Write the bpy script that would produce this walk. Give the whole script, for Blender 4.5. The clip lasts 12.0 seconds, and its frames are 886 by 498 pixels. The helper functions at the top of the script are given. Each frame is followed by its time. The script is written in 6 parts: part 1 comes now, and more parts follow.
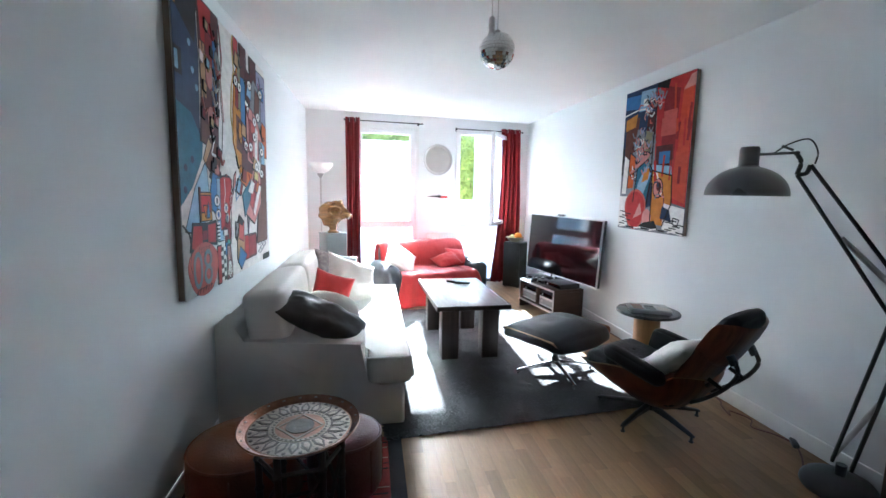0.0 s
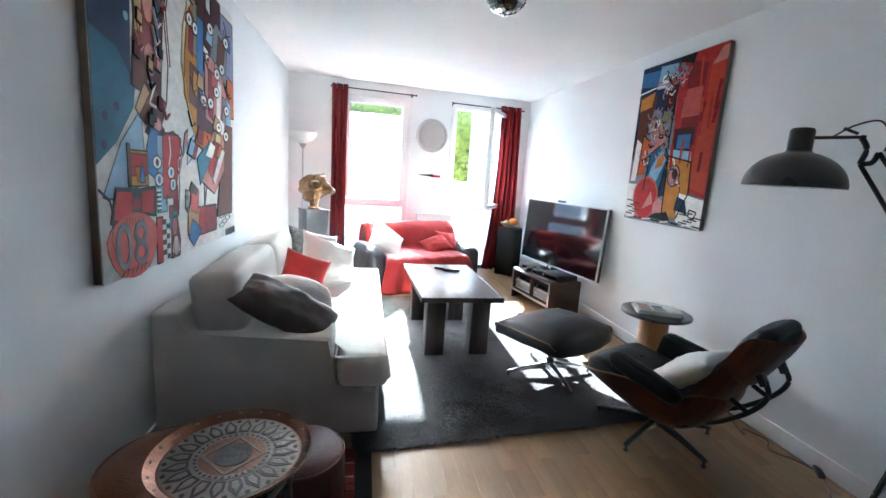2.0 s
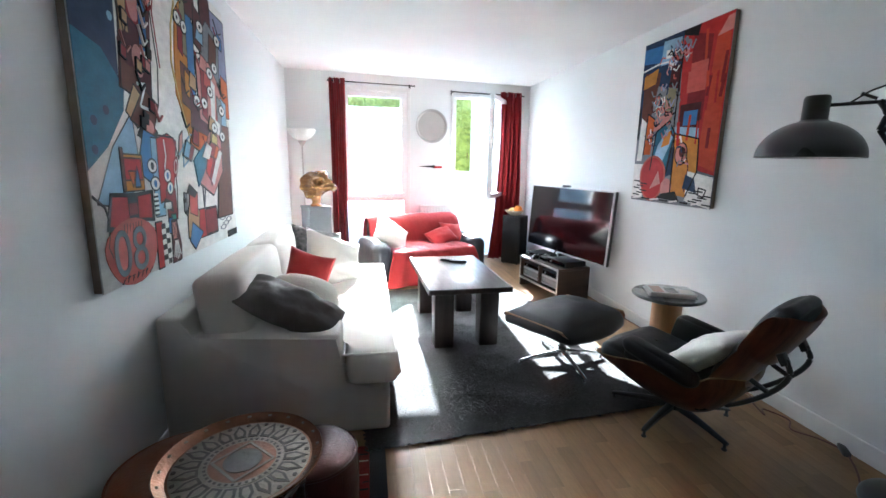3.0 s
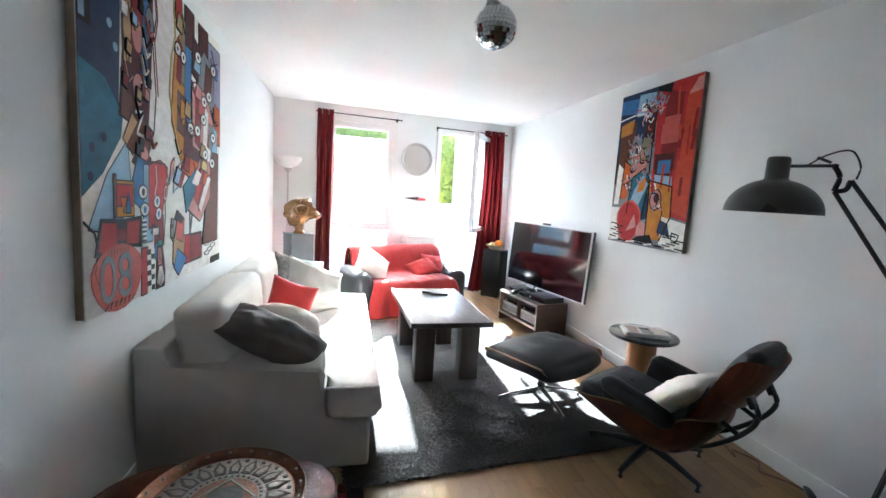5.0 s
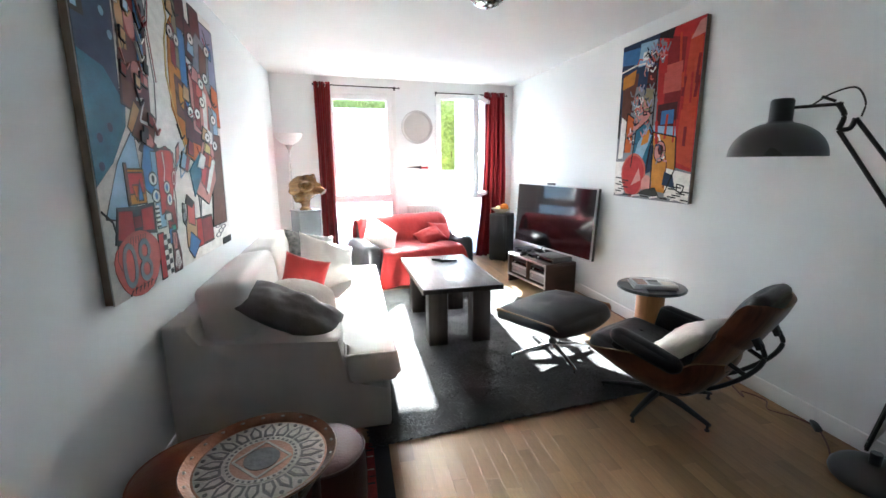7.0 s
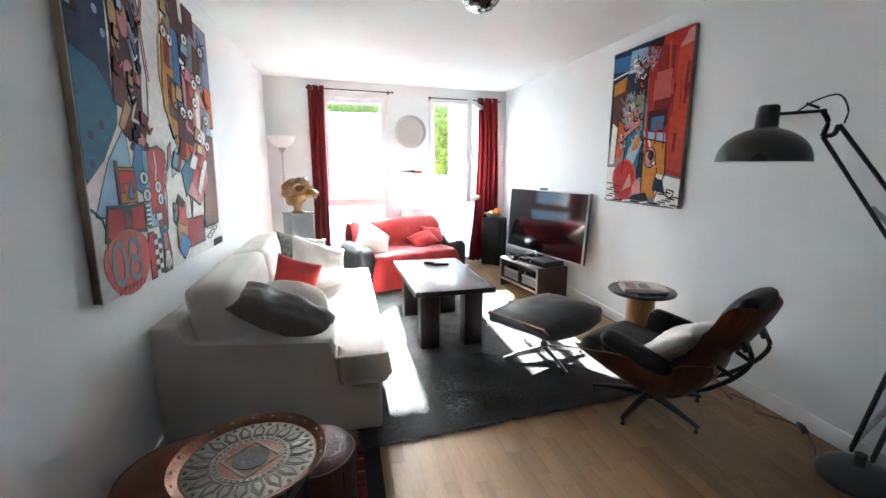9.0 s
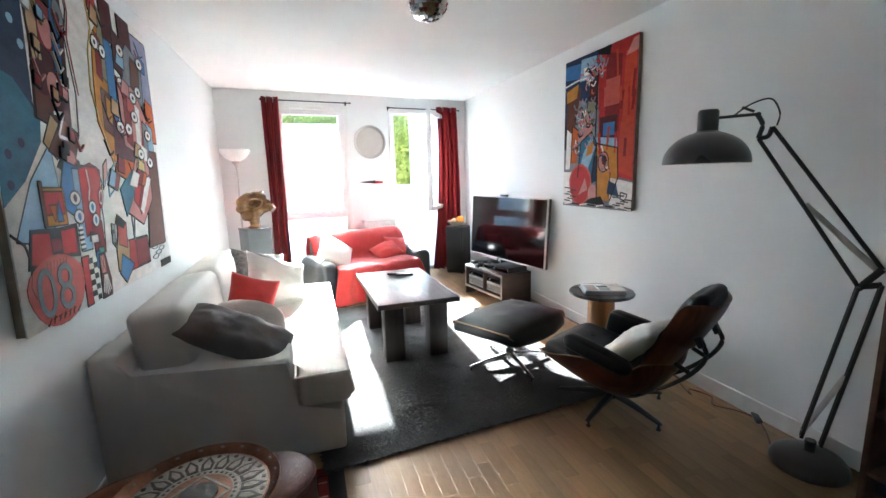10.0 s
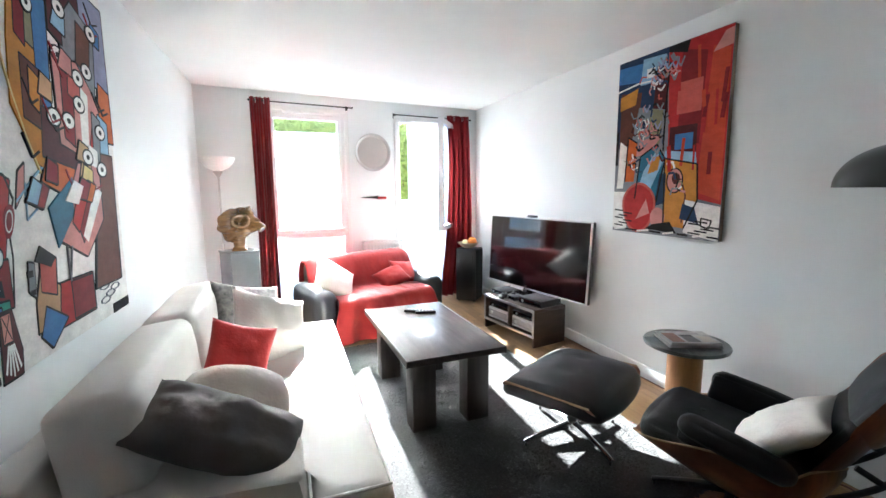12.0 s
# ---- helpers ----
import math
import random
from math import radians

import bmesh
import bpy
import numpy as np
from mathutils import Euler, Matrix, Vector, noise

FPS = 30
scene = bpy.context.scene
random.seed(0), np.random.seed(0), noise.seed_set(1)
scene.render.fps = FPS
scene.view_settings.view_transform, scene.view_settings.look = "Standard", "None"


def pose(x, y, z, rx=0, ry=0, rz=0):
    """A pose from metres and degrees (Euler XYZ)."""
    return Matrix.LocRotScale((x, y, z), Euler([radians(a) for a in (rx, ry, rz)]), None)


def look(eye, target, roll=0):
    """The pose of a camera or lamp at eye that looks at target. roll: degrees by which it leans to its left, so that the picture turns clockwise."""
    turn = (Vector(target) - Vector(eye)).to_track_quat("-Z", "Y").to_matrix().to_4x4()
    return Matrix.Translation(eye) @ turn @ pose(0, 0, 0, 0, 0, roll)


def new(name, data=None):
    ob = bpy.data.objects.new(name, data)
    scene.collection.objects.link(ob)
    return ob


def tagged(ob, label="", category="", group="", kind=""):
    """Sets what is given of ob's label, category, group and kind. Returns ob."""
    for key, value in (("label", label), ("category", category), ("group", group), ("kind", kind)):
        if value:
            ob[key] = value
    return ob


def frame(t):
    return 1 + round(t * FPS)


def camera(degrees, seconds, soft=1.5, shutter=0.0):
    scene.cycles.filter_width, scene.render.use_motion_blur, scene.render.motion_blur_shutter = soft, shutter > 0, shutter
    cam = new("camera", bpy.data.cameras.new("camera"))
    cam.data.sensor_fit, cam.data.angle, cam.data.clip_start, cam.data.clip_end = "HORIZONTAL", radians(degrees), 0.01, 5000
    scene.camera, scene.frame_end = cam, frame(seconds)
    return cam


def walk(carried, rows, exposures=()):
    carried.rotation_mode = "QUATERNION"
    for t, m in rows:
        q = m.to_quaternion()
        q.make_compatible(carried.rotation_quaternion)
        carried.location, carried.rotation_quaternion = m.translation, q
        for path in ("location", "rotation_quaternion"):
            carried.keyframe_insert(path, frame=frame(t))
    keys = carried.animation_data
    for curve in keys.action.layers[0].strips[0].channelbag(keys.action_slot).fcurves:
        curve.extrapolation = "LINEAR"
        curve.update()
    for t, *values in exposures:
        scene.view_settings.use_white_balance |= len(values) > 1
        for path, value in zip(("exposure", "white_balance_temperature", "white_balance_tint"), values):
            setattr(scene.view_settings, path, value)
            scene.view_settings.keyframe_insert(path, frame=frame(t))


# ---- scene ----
cam = camera(91.7, 12.0)
PATH = [
    (0, (0.261, 0.31, 1.389), (0.585, 2.265, 1.121), 1.0),
    (0.5, (0.302, 0.34, 1.379), (0.666, 2.28, 1.057), -0.7),
    (1, (0.283, 0.387, 1.367), (0.846, 2.273, 1.011), 0.8),
    (1.5, (0.285, 0.544, 1.354), (0.79, 2.444, 0.99), 3.7),
    (2, (0.343, 0.676, 1.352), (0.709, 2.611, 1.004), 3.8),
    (2.5, (0.356, 0.735, 1.351), (0.704, 2.666, 0.96), 1.1),
    (3, (0.356, 0.721, 1.343), (0.695, 2.653, 0.955), 0.9),
    (5, (0.302, 0.689, 1.382), (0.742, 2.624, 1.132), 3.5),
    (5.5, (0.316, 0.666, 1.391), (0.802, 2.588, 1.125), 2.1),
    (6, (0.297, 0.677, 1.376), (0.719, 2.571, 0.894), 3.3),
    (6.5, (0.296, 0.663, 1.383), (0.697, 2.574, 0.95), -0.6),
    (8.5, (0.28, 0.637, 1.367), (0.707, 2.556, 0.997), 0.8),
    (9, (0.294, 0.636, 1.364), (0.733, 2.551, 0.99), 0.1),
    (9.5, (0.327, 0.631, 1.359), (0.841, 2.524, 0.966), -0.8),
    (10, (0.344, 0.655, 1.368), (0.93, 2.537, 1.031), -1.5),
    (10.5, (0.263, 0.85, 1.361), (0.786, 2.739, 0.963), -0.8),
    (11, (0.158, 1.061, 1.385), (0.675, 2.957, 1.013), -1.1),
    (11.5, (0.162, 1.255, 1.381), (0.704, 3.159, 1.096), -0.5),
    (12, (0.198, 1.424, 1.394), (0.876, 3.285, 1.12), -0.4),
]
walk(cam, [(t, look(eye, target, roll)) for t, eye, target, roll in PATH], [(0.0, 4.33, 5250, 5), (3.0, 4.26, 5450, 5), (5.5, 4.38, 5650, 5), (9.5, 4.31, 5750, 5), (12.0, 4.24, 5720, 5)])

# ---- world and sun ----
SUN_DIR = Vector((-0.022, -1.0, -0.55)).normalized()
world = bpy.data.worlds.new("sky")
scene.world = world
world.use_nodes = True
wn = world.node_tree.nodes
sky = wn.new("ShaderNodeTexSky")
sky.sky_type = "NISHITA"
sky.sun_disc = False
sky.sun_elevation = math.asin(-SUN_DIR.z)
sky.sun_rotation = math.atan2(-SUN_DIR.x, -SUN_DIR.y)
wn["Background"].inputs[1].default_value = 0.105
world.node_tree.links.new(sky.outputs[0], wn["Background"].inputs[0])

sun_data = bpy.data.lights.new("sun", "SUN")
sun_data.energy, sun_data.angle, sun_data.color = 5.0, radians(0.5), (1.0, 0.95, 0.87)
sun = new("sun", sun_data)
sun.matrix_world = Matrix.Translation((1, 20, 12)) @ SUN_DIR.to_track_quat("-Z", "Y").to_matrix().to_4x4()


# ---- materials ----
def material(name, color, rough=0.5, metal=0.0, vary=0.12, vary_scale=3.0, grain=0.05, grain_scale=60.0, bump=0.1, bump_scale=None,
             stretch=(1, 1, 1), second=None, coat=0.0, sheen=0.0, per_object=0.0, per_island=0.0, spec=0.5):
    """Principled surface with broad variation, fine grain and fine relief at real size."""
    m = bpy.data.materials.new(name)
    m.use_nodes = True
    n, link = m.node_tree.nodes, m.node_tree.links.new
    bsdf = n["Principled BSDF"]
    bsdf.inputs["Metallic"].default_value = metal
    bsdf.inputs["Coat Weight"].default_value = coat
    bsdf.inputs["Sheen Weight"].default_value = sheen
    bsdf.inputs["Specular IOR Level"].default_value = spec
    tc = n.new("ShaderNodeTexCoord")
    mp = n.new("ShaderNodeMapping")
    mp.inputs["Scale"].default_value = stretch
    link(tc.outputs["Object"], mp.inputs["Vector"])
    big = n.new("ShaderNodeTexNoise")
    big.inputs["Scale"].default_value, big.inputs["Detail"].default_value = vary_scale, 4
    fine = n.new("ShaderNodeTexNoise")
    fine.inputs["Scale"].default_value, fine.inputs["Detail"].default_value = grain_scale, 3
    link(mp.outputs[0], big.inputs["Vector"])
    link(mp.outputs[0], fine.inputs["Vector"])
    c2 = second or tuple(c * (1 - vary * 2) for c in color)
    ramp = n.new("ShaderNodeMix")
    ramp.data_type = "RGBA"
    ramp.inputs[6].default_value, ramp.inputs[7].default_value = (*color, 1), (*c2, 1)
    span = n.new("ShaderNodeMapRange")
    span.inputs[1].default_value, span.inputs[2].default_value = 0.35, 0.75
    link(big.outputs[0], span.inputs[0])
    link(span.outputs[0], ramp.inputs[0])
    hsv = n.new("ShaderNodeHueSaturation")
    val = n.new("ShaderNodeMapRange")
    val.inputs[3].default_value, val.inputs[4].default_value = 1 - grain * 2, 1 + grain * 2
    link(fine.outputs[0], val.inputs[0])
    if per_object or per_island:
        info = n.new("ShaderNodeObjectInfo" if per_object else "ShaderNodeNewGeometry")
        shade = n.new("ShaderNodeMapRange")
        swing = per_object or per_island
        shade.inputs[3].default_value, shade.inputs[4].default_value = 1 - swing, 1 + swing
        link(info.outputs["Random" if per_object else "Random Per Island"], shade.inputs[0])
        times = n.new("ShaderNodeMath")
        times.operation = "MULTIPLY"
        link(val.outputs[0], times.inputs[0])
        link(shade.outputs[0], times.inputs[1])
        link(times.outputs[0], hsv.inputs["Value"])
    else:
        link(val.outputs[0], hsv.inputs["Value"])
    link(ramp.outputs[2], hsv.inputs["Color"])
    link(hsv.outputs[0], bsdf.inputs["Base Color"])
    ro = n.new("ShaderNodeMapRange")
    ro.inputs[3].default_value, ro.inputs[4].default_value = max(rough - 0.08, 0.02), min(rough + 0.08, 1)
    link(big.outputs[0], ro.inputs[0])
    link(ro.outputs[0], bsdf.inputs["Roughness"])
    if bump:
        relief = n.new("ShaderNodeTexNoise")
        relief.inputs["Scale"].default_value, relief.inputs["Detail"].default_value = bump_scale or grain_scale, 4
        link(mp.outputs[0], relief.inputs["Vector"])
        bp = n.new("ShaderNodeBump")
        bp.inputs["Strength"].default_value, bp.inputs["Distance"].default_value = bump, 0.01
        link(relief.outputs[0], bp.inputs["Height"])
        link(bp.outputs[0], bsdf.inputs["Normal"])
    return m


M = {}
M["wall"] = material("white_wall_paint", (0.80, 0.825, 0.825), 0.85, spec=0.2, vary=0.02, vary_scale=0.8, grain=0.01, grain_scale=150, bump=0.05, bump_scale=90)
M["ceiling"] = material("white_ceiling_paint", (0.83, 0.85, 0.85), 0.9, spec=0.2, vary=0.015, grain=0.01, grain_scale=120, bump=0.04)
M["trim"] = material("white_gloss_paint", (0.80, 0.80, 0.79), 0.35, vary=0.03, grain=0.01, bump=0.02)
M["pvc"] = material("white_pvc", (0.82, 0.82, 0.82), 0.3, vary=0.02, grain=0.01, bump=0.0)
M["oak"] = material("light_oak_parquet", (0.305, 0.180, 0.088), 0.42, spec=0.25, vary=0.12, vary_scale=2.5, grain=0.10, grain_scale=28, bump=0.05, bump_scale=45,
                    stretch=(9, 0.7, 1), per_object=0.20)
M["oak_island"] = material("light_oak_parquet_beyond", (0.305, 0.180, 0.088), 0.42, spec=0.25, vary=0.12, vary_scale=2.5, grain=0.10, grain_scale=28, bump=0.05, bump_scale=45,
                           stretch=(9, 0.7, 1), per_island=0.20)
M["oak_gap"] = material("parquet_joint", (0.27, 0.18, 0.105), 0.6, vary=0.1)
M["rug"] = material("charcoal_shag_pile", (0.047, 0.046, 0.046), 0.95, vary=0.15, vary_scale=5, grain=0.12, grain_scale=90, bump=0.15, bump_scale=120, sheen=0.15, spec=0.2)
M["linen"] = material("off_white_cotton_cover", (0.66, 0.63, 0.58), 0.85, vary=0.05, vary_scale=4, grain=0.05, grain_scale=300, bump=0.25, bump_scale=260, sheen=0.2)
M["piping"] = material("off_white_piping", (0.80, 0.78, 0.74), 0.8, vary=0.03, grain=0.04, grain_scale=300)
M["cream"] = material("cream_cushion_cotton", (0.74, 0.71, 0.66), 0.85, vary=0.05, grain=0.05, grain_scale=250, bump=0.25, bump_scale=60, sheen=0.2)
M["beige"] = material("beige_cushion_cotton", (0.56, 0.51, 0.45), 0.85, vary=0.06, grain=0.05, grain_scale=250, bump=0.25, bump_scale=60, sheen=0.2)
M["taupe"] = material("dark_taupe_satin", (0.115, 0.102, 0.092), 0.75, vary=0.15, vary_scale=7, grain=0.05, grain_scale=200, bump=0.3, bump_scale=22, sheen=0.08, spec=0.25)
M["patterned"] = material("grey_patterned_cotton", (0.24, 0.23, 0.22), 0.85, vary=0.4, vary_scale=38, grain=0.1, second=(0.07, 0.07, 0.07))
M["red"] = material("red_cotton", (0.52, 0.024, 0.024), 0.8, vary=0.10, grain=0.05, grain_scale=240, bump=0.25, bump_scale=45, sheen=0.2)
M["red_throw"] = material("red_cotton_throw", (0.40, 0.020, 0.022), 0.85, vary=0.10, vary_scale=6, grain=0.05, grain_scale=260, bump=0.35, bump_scale=28, sheen=0.2)
M["curtain"] = material("dark_red_curtain_cloth", (0.20, 0.010, 0.014), 0.85, spec=0.2, vary=0.10, vary_scale=6, grain=0.06, grain_scale=220, bump=0.2, bump_scale=160, sheen=0.05)
M["rod"] = material("black_iron_rod", (0.03, 0.03, 0.03), 0.45, metal=0.6, vary=0.1)
M["leather"] = material("black_leather", (0.013, 0.014, 0.016), 0.42, spec=0.28, vary=0.2, vary_scale=8, grain=0.1, grain_scale=260, bump=0.25, bump_scale=170)
M["navy"] = material("dark_blue_grey_leather", (0.035, 0.038, 0.045), 0.45, vary=0.2, grain=0.1, grain_scale=220, bump=0.2, bump_scale=150)
M["rosewood"] = material("rosewood_veneer", (0.25, 0.092, 0.042), 0.32, vary=0.3, vary_scale=5, grain=0.12, grain_scale=30, bump=0.04, stretch=(1, 8, 1), coat=0.25)
M["veneer_edge"] = material("pale_plywood_edge", (0.42, 0.26, 0.14), 0.5, vary=0.1)
M["wenge"] = material("dark_stained_wood", (0.045, 0.030, 0.025), 0.36, vary=0.3, vary_scale=4, grain=0.15, grain_scale=26, bump=0.08, bump_scale=40, stretch=(7, 0.8, 7), coat=0.2)
M["wenge_v"] = material("dark_stained_leg_wood", (0.042, 0.028, 0.024), 0.42, vary=0.3, vary_scale=4, grain=0.15, grain_scale=26, bump=0.10, bump_scale=40, stretch=(7, 7, 0.8))
M["brown_wood"] = material("dark_brown_veneer", (0.060, 0.034, 0.024), 0.45, vary=0.25, grain=0.12, grain_scale=24, bump=0.05, stretch=(1, 6, 6))
M["shelf_wood"] = material("walnut_stained_shelf", (0.115, 0.050, 0.026), 0.5, vary=0.25, grain=0.12, grain_scale=24, bump=0.06, stretch=(6, 1, 6))
M["chrome"] = material("polished_aluminium", (0.75, 0.75, 0.76), 0.2, metal=1.0, vary=0.05, bump=0.0)
M["steel"] = material("brushed_steel", (0.55, 0.55, 0.54), 0.32, metal=1.0, vary=0.08, bump=0.02)
M["dark_metal"] = material("black_enamelled_metal", (0.020, 0.021, 0.022), 0.35, vary=0.15, grain=0.03, bump=0.02)
M["lamp_grey"] = material("dark_grey_enamel", (0.055, 0.060, 0.060), 0.30, vary=0.12, grain=0.03, bump=0.02, coat=0.2)
M["lamp_white"] = material("white_enamel_inside", (0.75, 0.75, 0.73), 0.4, vary=0.03, bump=0.0)
M["black_plastic"] = material("black_plastic", (0.012, 0.012, 0.013), 0.35, vary=0.15, grain=0.05, bump=0.03, bump_scale=300)
M["grey_plastic"] = material("grey_plastic", (0.30, 0.30, 0.30), 0.4, vary=0.08, bump=0.02)
M["silver_plastic"] = material("silver_bezel", (0.62, 0.62, 0.62), 0.35, metal=0.4, vary=0.05, bump=0.0)
M["screen"] = material("black_glass_screen", (0.004, 0.004, 0.005), 0.05, vary=0.0, grain=0.0, bump=0.0, spec=0.42)
M["speaker_cloth"] = material("black_speaker_cloth", (0.016, 0.016, 0.017), 0.85, vary=0.15, grain=0.2, grain_scale=400, bump=0.2, bump_scale=350)
M["grey_paint"] = material("blue_grey_painted_wood", (0.16, 0.175, 0.19), 0.5, vary=0.10, vary_scale=5, grain=0.04, bump=0.05)
M["carved"] = material("polished_burl_wood", (0.27, 0.135, 0.045), 0.25, vary=0.3, vary_scale=9, grain=0.15, grain_scale=30, bump=0.05, stretch=(1, 1, 4), coat=0.3)
M["slate"] = material("dark_grey_lacquer", (0.045, 0.050, 0.052), 0.28, vary=0.15, grain=0.06, bump=0.03, coat=0.2)
M["orange_wood"] = material("honey_wood_veneer", (0.48, 0.22, 0.08), 0.4, vary=0.15, grain=0.10, grain_scale=26, bump=0.04, stretch=(6, 6, 0.7))
M["paper"] = material("printed_paper", (0.62, 0.62, 0.60), 0.5, vary=0.3, vary_scale=14, grain=0.05, second=(0.25, 0.25, 0.27))
M["white_paper"] = material("white_paper", (0.75, 0.74, 0.71), 0.6, vary=0.05)
M["copper"] = material("engraved_copper", (0.24, 0.12, 0.075), 0.32, metal=1.0, vary=0.25, vary_scale=9, grain=0.12, grain_scale=50, bump=0.25, bump_scale=90)
M["tin"] = material("tinned_brass", (0.27, 0.245, 0.215), 0.36, metal=1.0, vary=0.2, vary_scale=12, grain=0.12, grain_scale=70, bump=0.3, bump_scale=120)
M["niello"] = material("dark_engraving", (0.055, 0.05, 0.046), 0.5, metal=0.7, vary=0.3, vary_scale=30, bump=0.2)
M["dark_wood"] = material("dark_carved_wood", (0.045, 0.022, 0.014), 0.45, vary=0.2, grain=0.1, bump=0.1)
M["pearl"] = material("mother_of_pearl", (0.72, 0.70, 0.62), 0.25, vary=0.1)
M["tan_leather"] = material("tan_brown_leather", (0.22, 0.062, 0.022), 0.42, vary=0.25, vary_scale=6, grain=0.08, grain_scale=150, bump=0.25, bump_scale=120)
M["ox_leather"] = material("oxblood_leather", (0.090, 0.020, 0.016), 0.45, vary=0.25, vary_scale=6, grain=0.08, grain_scale=150, bump=0.3, bump_scale=110)
M["kilim_red"] = material("red_woven_wool", (0.26, 0.022, 0.020), 0.95, vary=0.3, vary_scale=14, grain=0.15, grain_scale=160, bump=0.5, bump_scale=160)
M["kilim_pale"] = material("pale_woven_wool", (0.46, 0.34, 0.28), 0.95, vary=0.2, vary_scale=20, grain=0.15, grain_scale=160, bump=0.5)
M["kilim_black"] = material("black_woven_wool", (0.016, 0.015, 0.016), 0.95, vary=0.2, grain=0.2, grain_scale=160, bump=0.5)
M["mirror"] = material("mirror_facet", (0.86, 0.87, 0.87), 0.04, metal=1.0, vary=0.0, grain=0.0, bump=0.0)
M["plate"] = material("satin_silver_plate", (0.55, 0.53, 0.50), 0.38, metal=0.45, vary=0.04, grain=0.02, bump=0.02)
M["lamp_glass"] = material("frosted_white_glass", (0.82, 0.82, 0.80), 0.35, vary=0.02, bump=0.0)
M["orange_peel"] = material("orange_peel", (0.85, 0.25, 0.02), 0.45, vary=0.1, grain=0.06, grain_scale=90, bump=0.3, bump_scale=140)
M["pale_fruit"] = material("pale_yellow_fruit", (0.72, 0.58, 0.30), 0.45, vary=0.2, grain=0.05, bump=0.1)
M["bowl_wood"] = material("pale_woven_bowl", (0.52, 0.44, 0.33), 0.6, vary=0.2, grain=0.15, grain_scale=80, bump=0.3)
M["cable_red"] = material("brown_red_cable", (0.10, 0.030, 0.022), 0.5, vary=0.1)
M["bulb"] = material("white_bulb_glass", (0.80, 0.80, 0.78), 0.25, vary=0.02, bump=0.0)
M["raw_wood"] = material("raw_pine_stretcher", (0.33, 0.26, 0.20), 0.7, vary=0.2, grain=0.12, grain_scale=40, bump=0.1, stretch=(4, 4, 0.6))
M["terrace"] = material("pale_concrete_terrace", (0.50, 0.49, 0.47), 0.8, vary=0.1, vary_scale=1.5, grain=0.08, bump=0.2)
M["render"] = material("white_render_wall", (0.82, 0.83, 0.84), 0.8, vary=0.03, vary_scale=1.2, grain=0.03, bump=0.15)
M["leaf"] = material("hedge_leaf", (0.20, 0.25, 0.07), 0.5, vary=0.3, vary_scale=2.0, grain=0.15, grain_scale=9, second=(0.32, 0.34, 0.12), bump=0.0)
M["twig"] = material("hedge_twig", (0.10, 0.07, 0.04), 0.8, vary=0.2)


def glass(name):
    m = bpy.data.materials.new(name)
    m.use_nodes = True
    n = m.node_tree.nodes
    b = n["Principled BSDF"]
    b.inputs["Base Color"].default_value = (0.97, 0.99, 0.99, 1)
    b.inputs["Roughness"].default_value = 0.0
    b.inputs["IOR"].default_value = 1.45
    b.inputs["Transmission Weight"].default_value = 1.0
    return m


M["glass"] = glass("window_glass")


def let_through(m, share, color):
    """Thin leaf: part of the light passes through it."""
    n, link = m.node_tree.nodes, m.node_tree.links.new
    leaf = n.new("ShaderNodeBsdfTranslucent")
    leaf.inputs["Color"].default_value = (*color, 1)
    mix = n.new("ShaderNodeMixShader")
    mix.inputs[0].default_value = share
    link(n["Principled BSDF"].outputs[0], mix.inputs[1])
    link(leaf.outputs[0], mix.inputs[2])
    link(mix.outputs[0], n["Material Output"].inputs["Surface"])


let_through(M["leaf"], 0.4, (0.40, 0.44, 0.19))


# ---- builders ----
HERE = Matrix()  # where the group of things that follows stands


def thing(name, label, category, at=(0, 0, 0), turn=0.0, group="", kind=""):
    ob = new(name)
    ob.empty_display_size = 0.1
    ob.matrix_basis = HERE @ (at if isinstance(at, Matrix) else pose(*at, 0, 0, turn))
    return tagged(ob, label, category, group, kind)


def mesh_of(name, bm, mat, smooth=True, angle=35):
    bmesh.ops.recalc_face_normals(bm, faces=bm.faces)
    me = bpy.data.meshes.new(name)
    if smooth:
        for f in bm.faces:
            f.smooth = True
        lim = radians(angle)
        for e in bm.edges:
            if len(e.link_faces) == 2 and e.calc_face_angle(0) > lim:
                e.smooth = False
    bm.to_mesh(me)
    bm.free()
    for one in (mat if isinstance(mat, (list, tuple)) else [mat]):
        me.materials.append(one)
    return me


def part(name, bm, mat, parent=None, label="", smooth=True, angle=35):
    ob = new(name, mesh_of(name, bm, mat, smooth, angle))
    if parent:
        ob.parent = parent
    return tagged(ob, label)


def single(name, bm, mat, label, category, at=(0, 0, 0), turn=0.0, group="", kind="", smooth=True, angle=35):
    ob = part(name, bm, mat, None, "", smooth, angle)
    ob.matrix_basis = HERE @ (at if isinstance(at, Matrix) else pose(*at, 0, 0, turn))
    return tagged(ob, label, category, group, kind)


def box(x0, x1, y0, y1, z0, z1, bevel=0.0, seg=2, bm=None):
    bm = bm or bmesh.new()
    r = bmesh.ops.create_cube(bm, size=1)
    bmesh.ops.scale(bm, vec=(x1 - x0, y1 - y0, z1 - z0), verts=r["verts"])
    bmesh.ops.translate(bm, vec=((x0 + x1) / 2, (y0 + y1) / 2, (z0 + z1) / 2), verts=r["verts"])
    if bevel:
        edges = list({e for v in r["verts"] for e in v.link_edges})
        bmesh.ops.bevel(bm, geom=edges, offset=bevel, segments=seg, profile=0.5, affect="EDGES")
    return bm


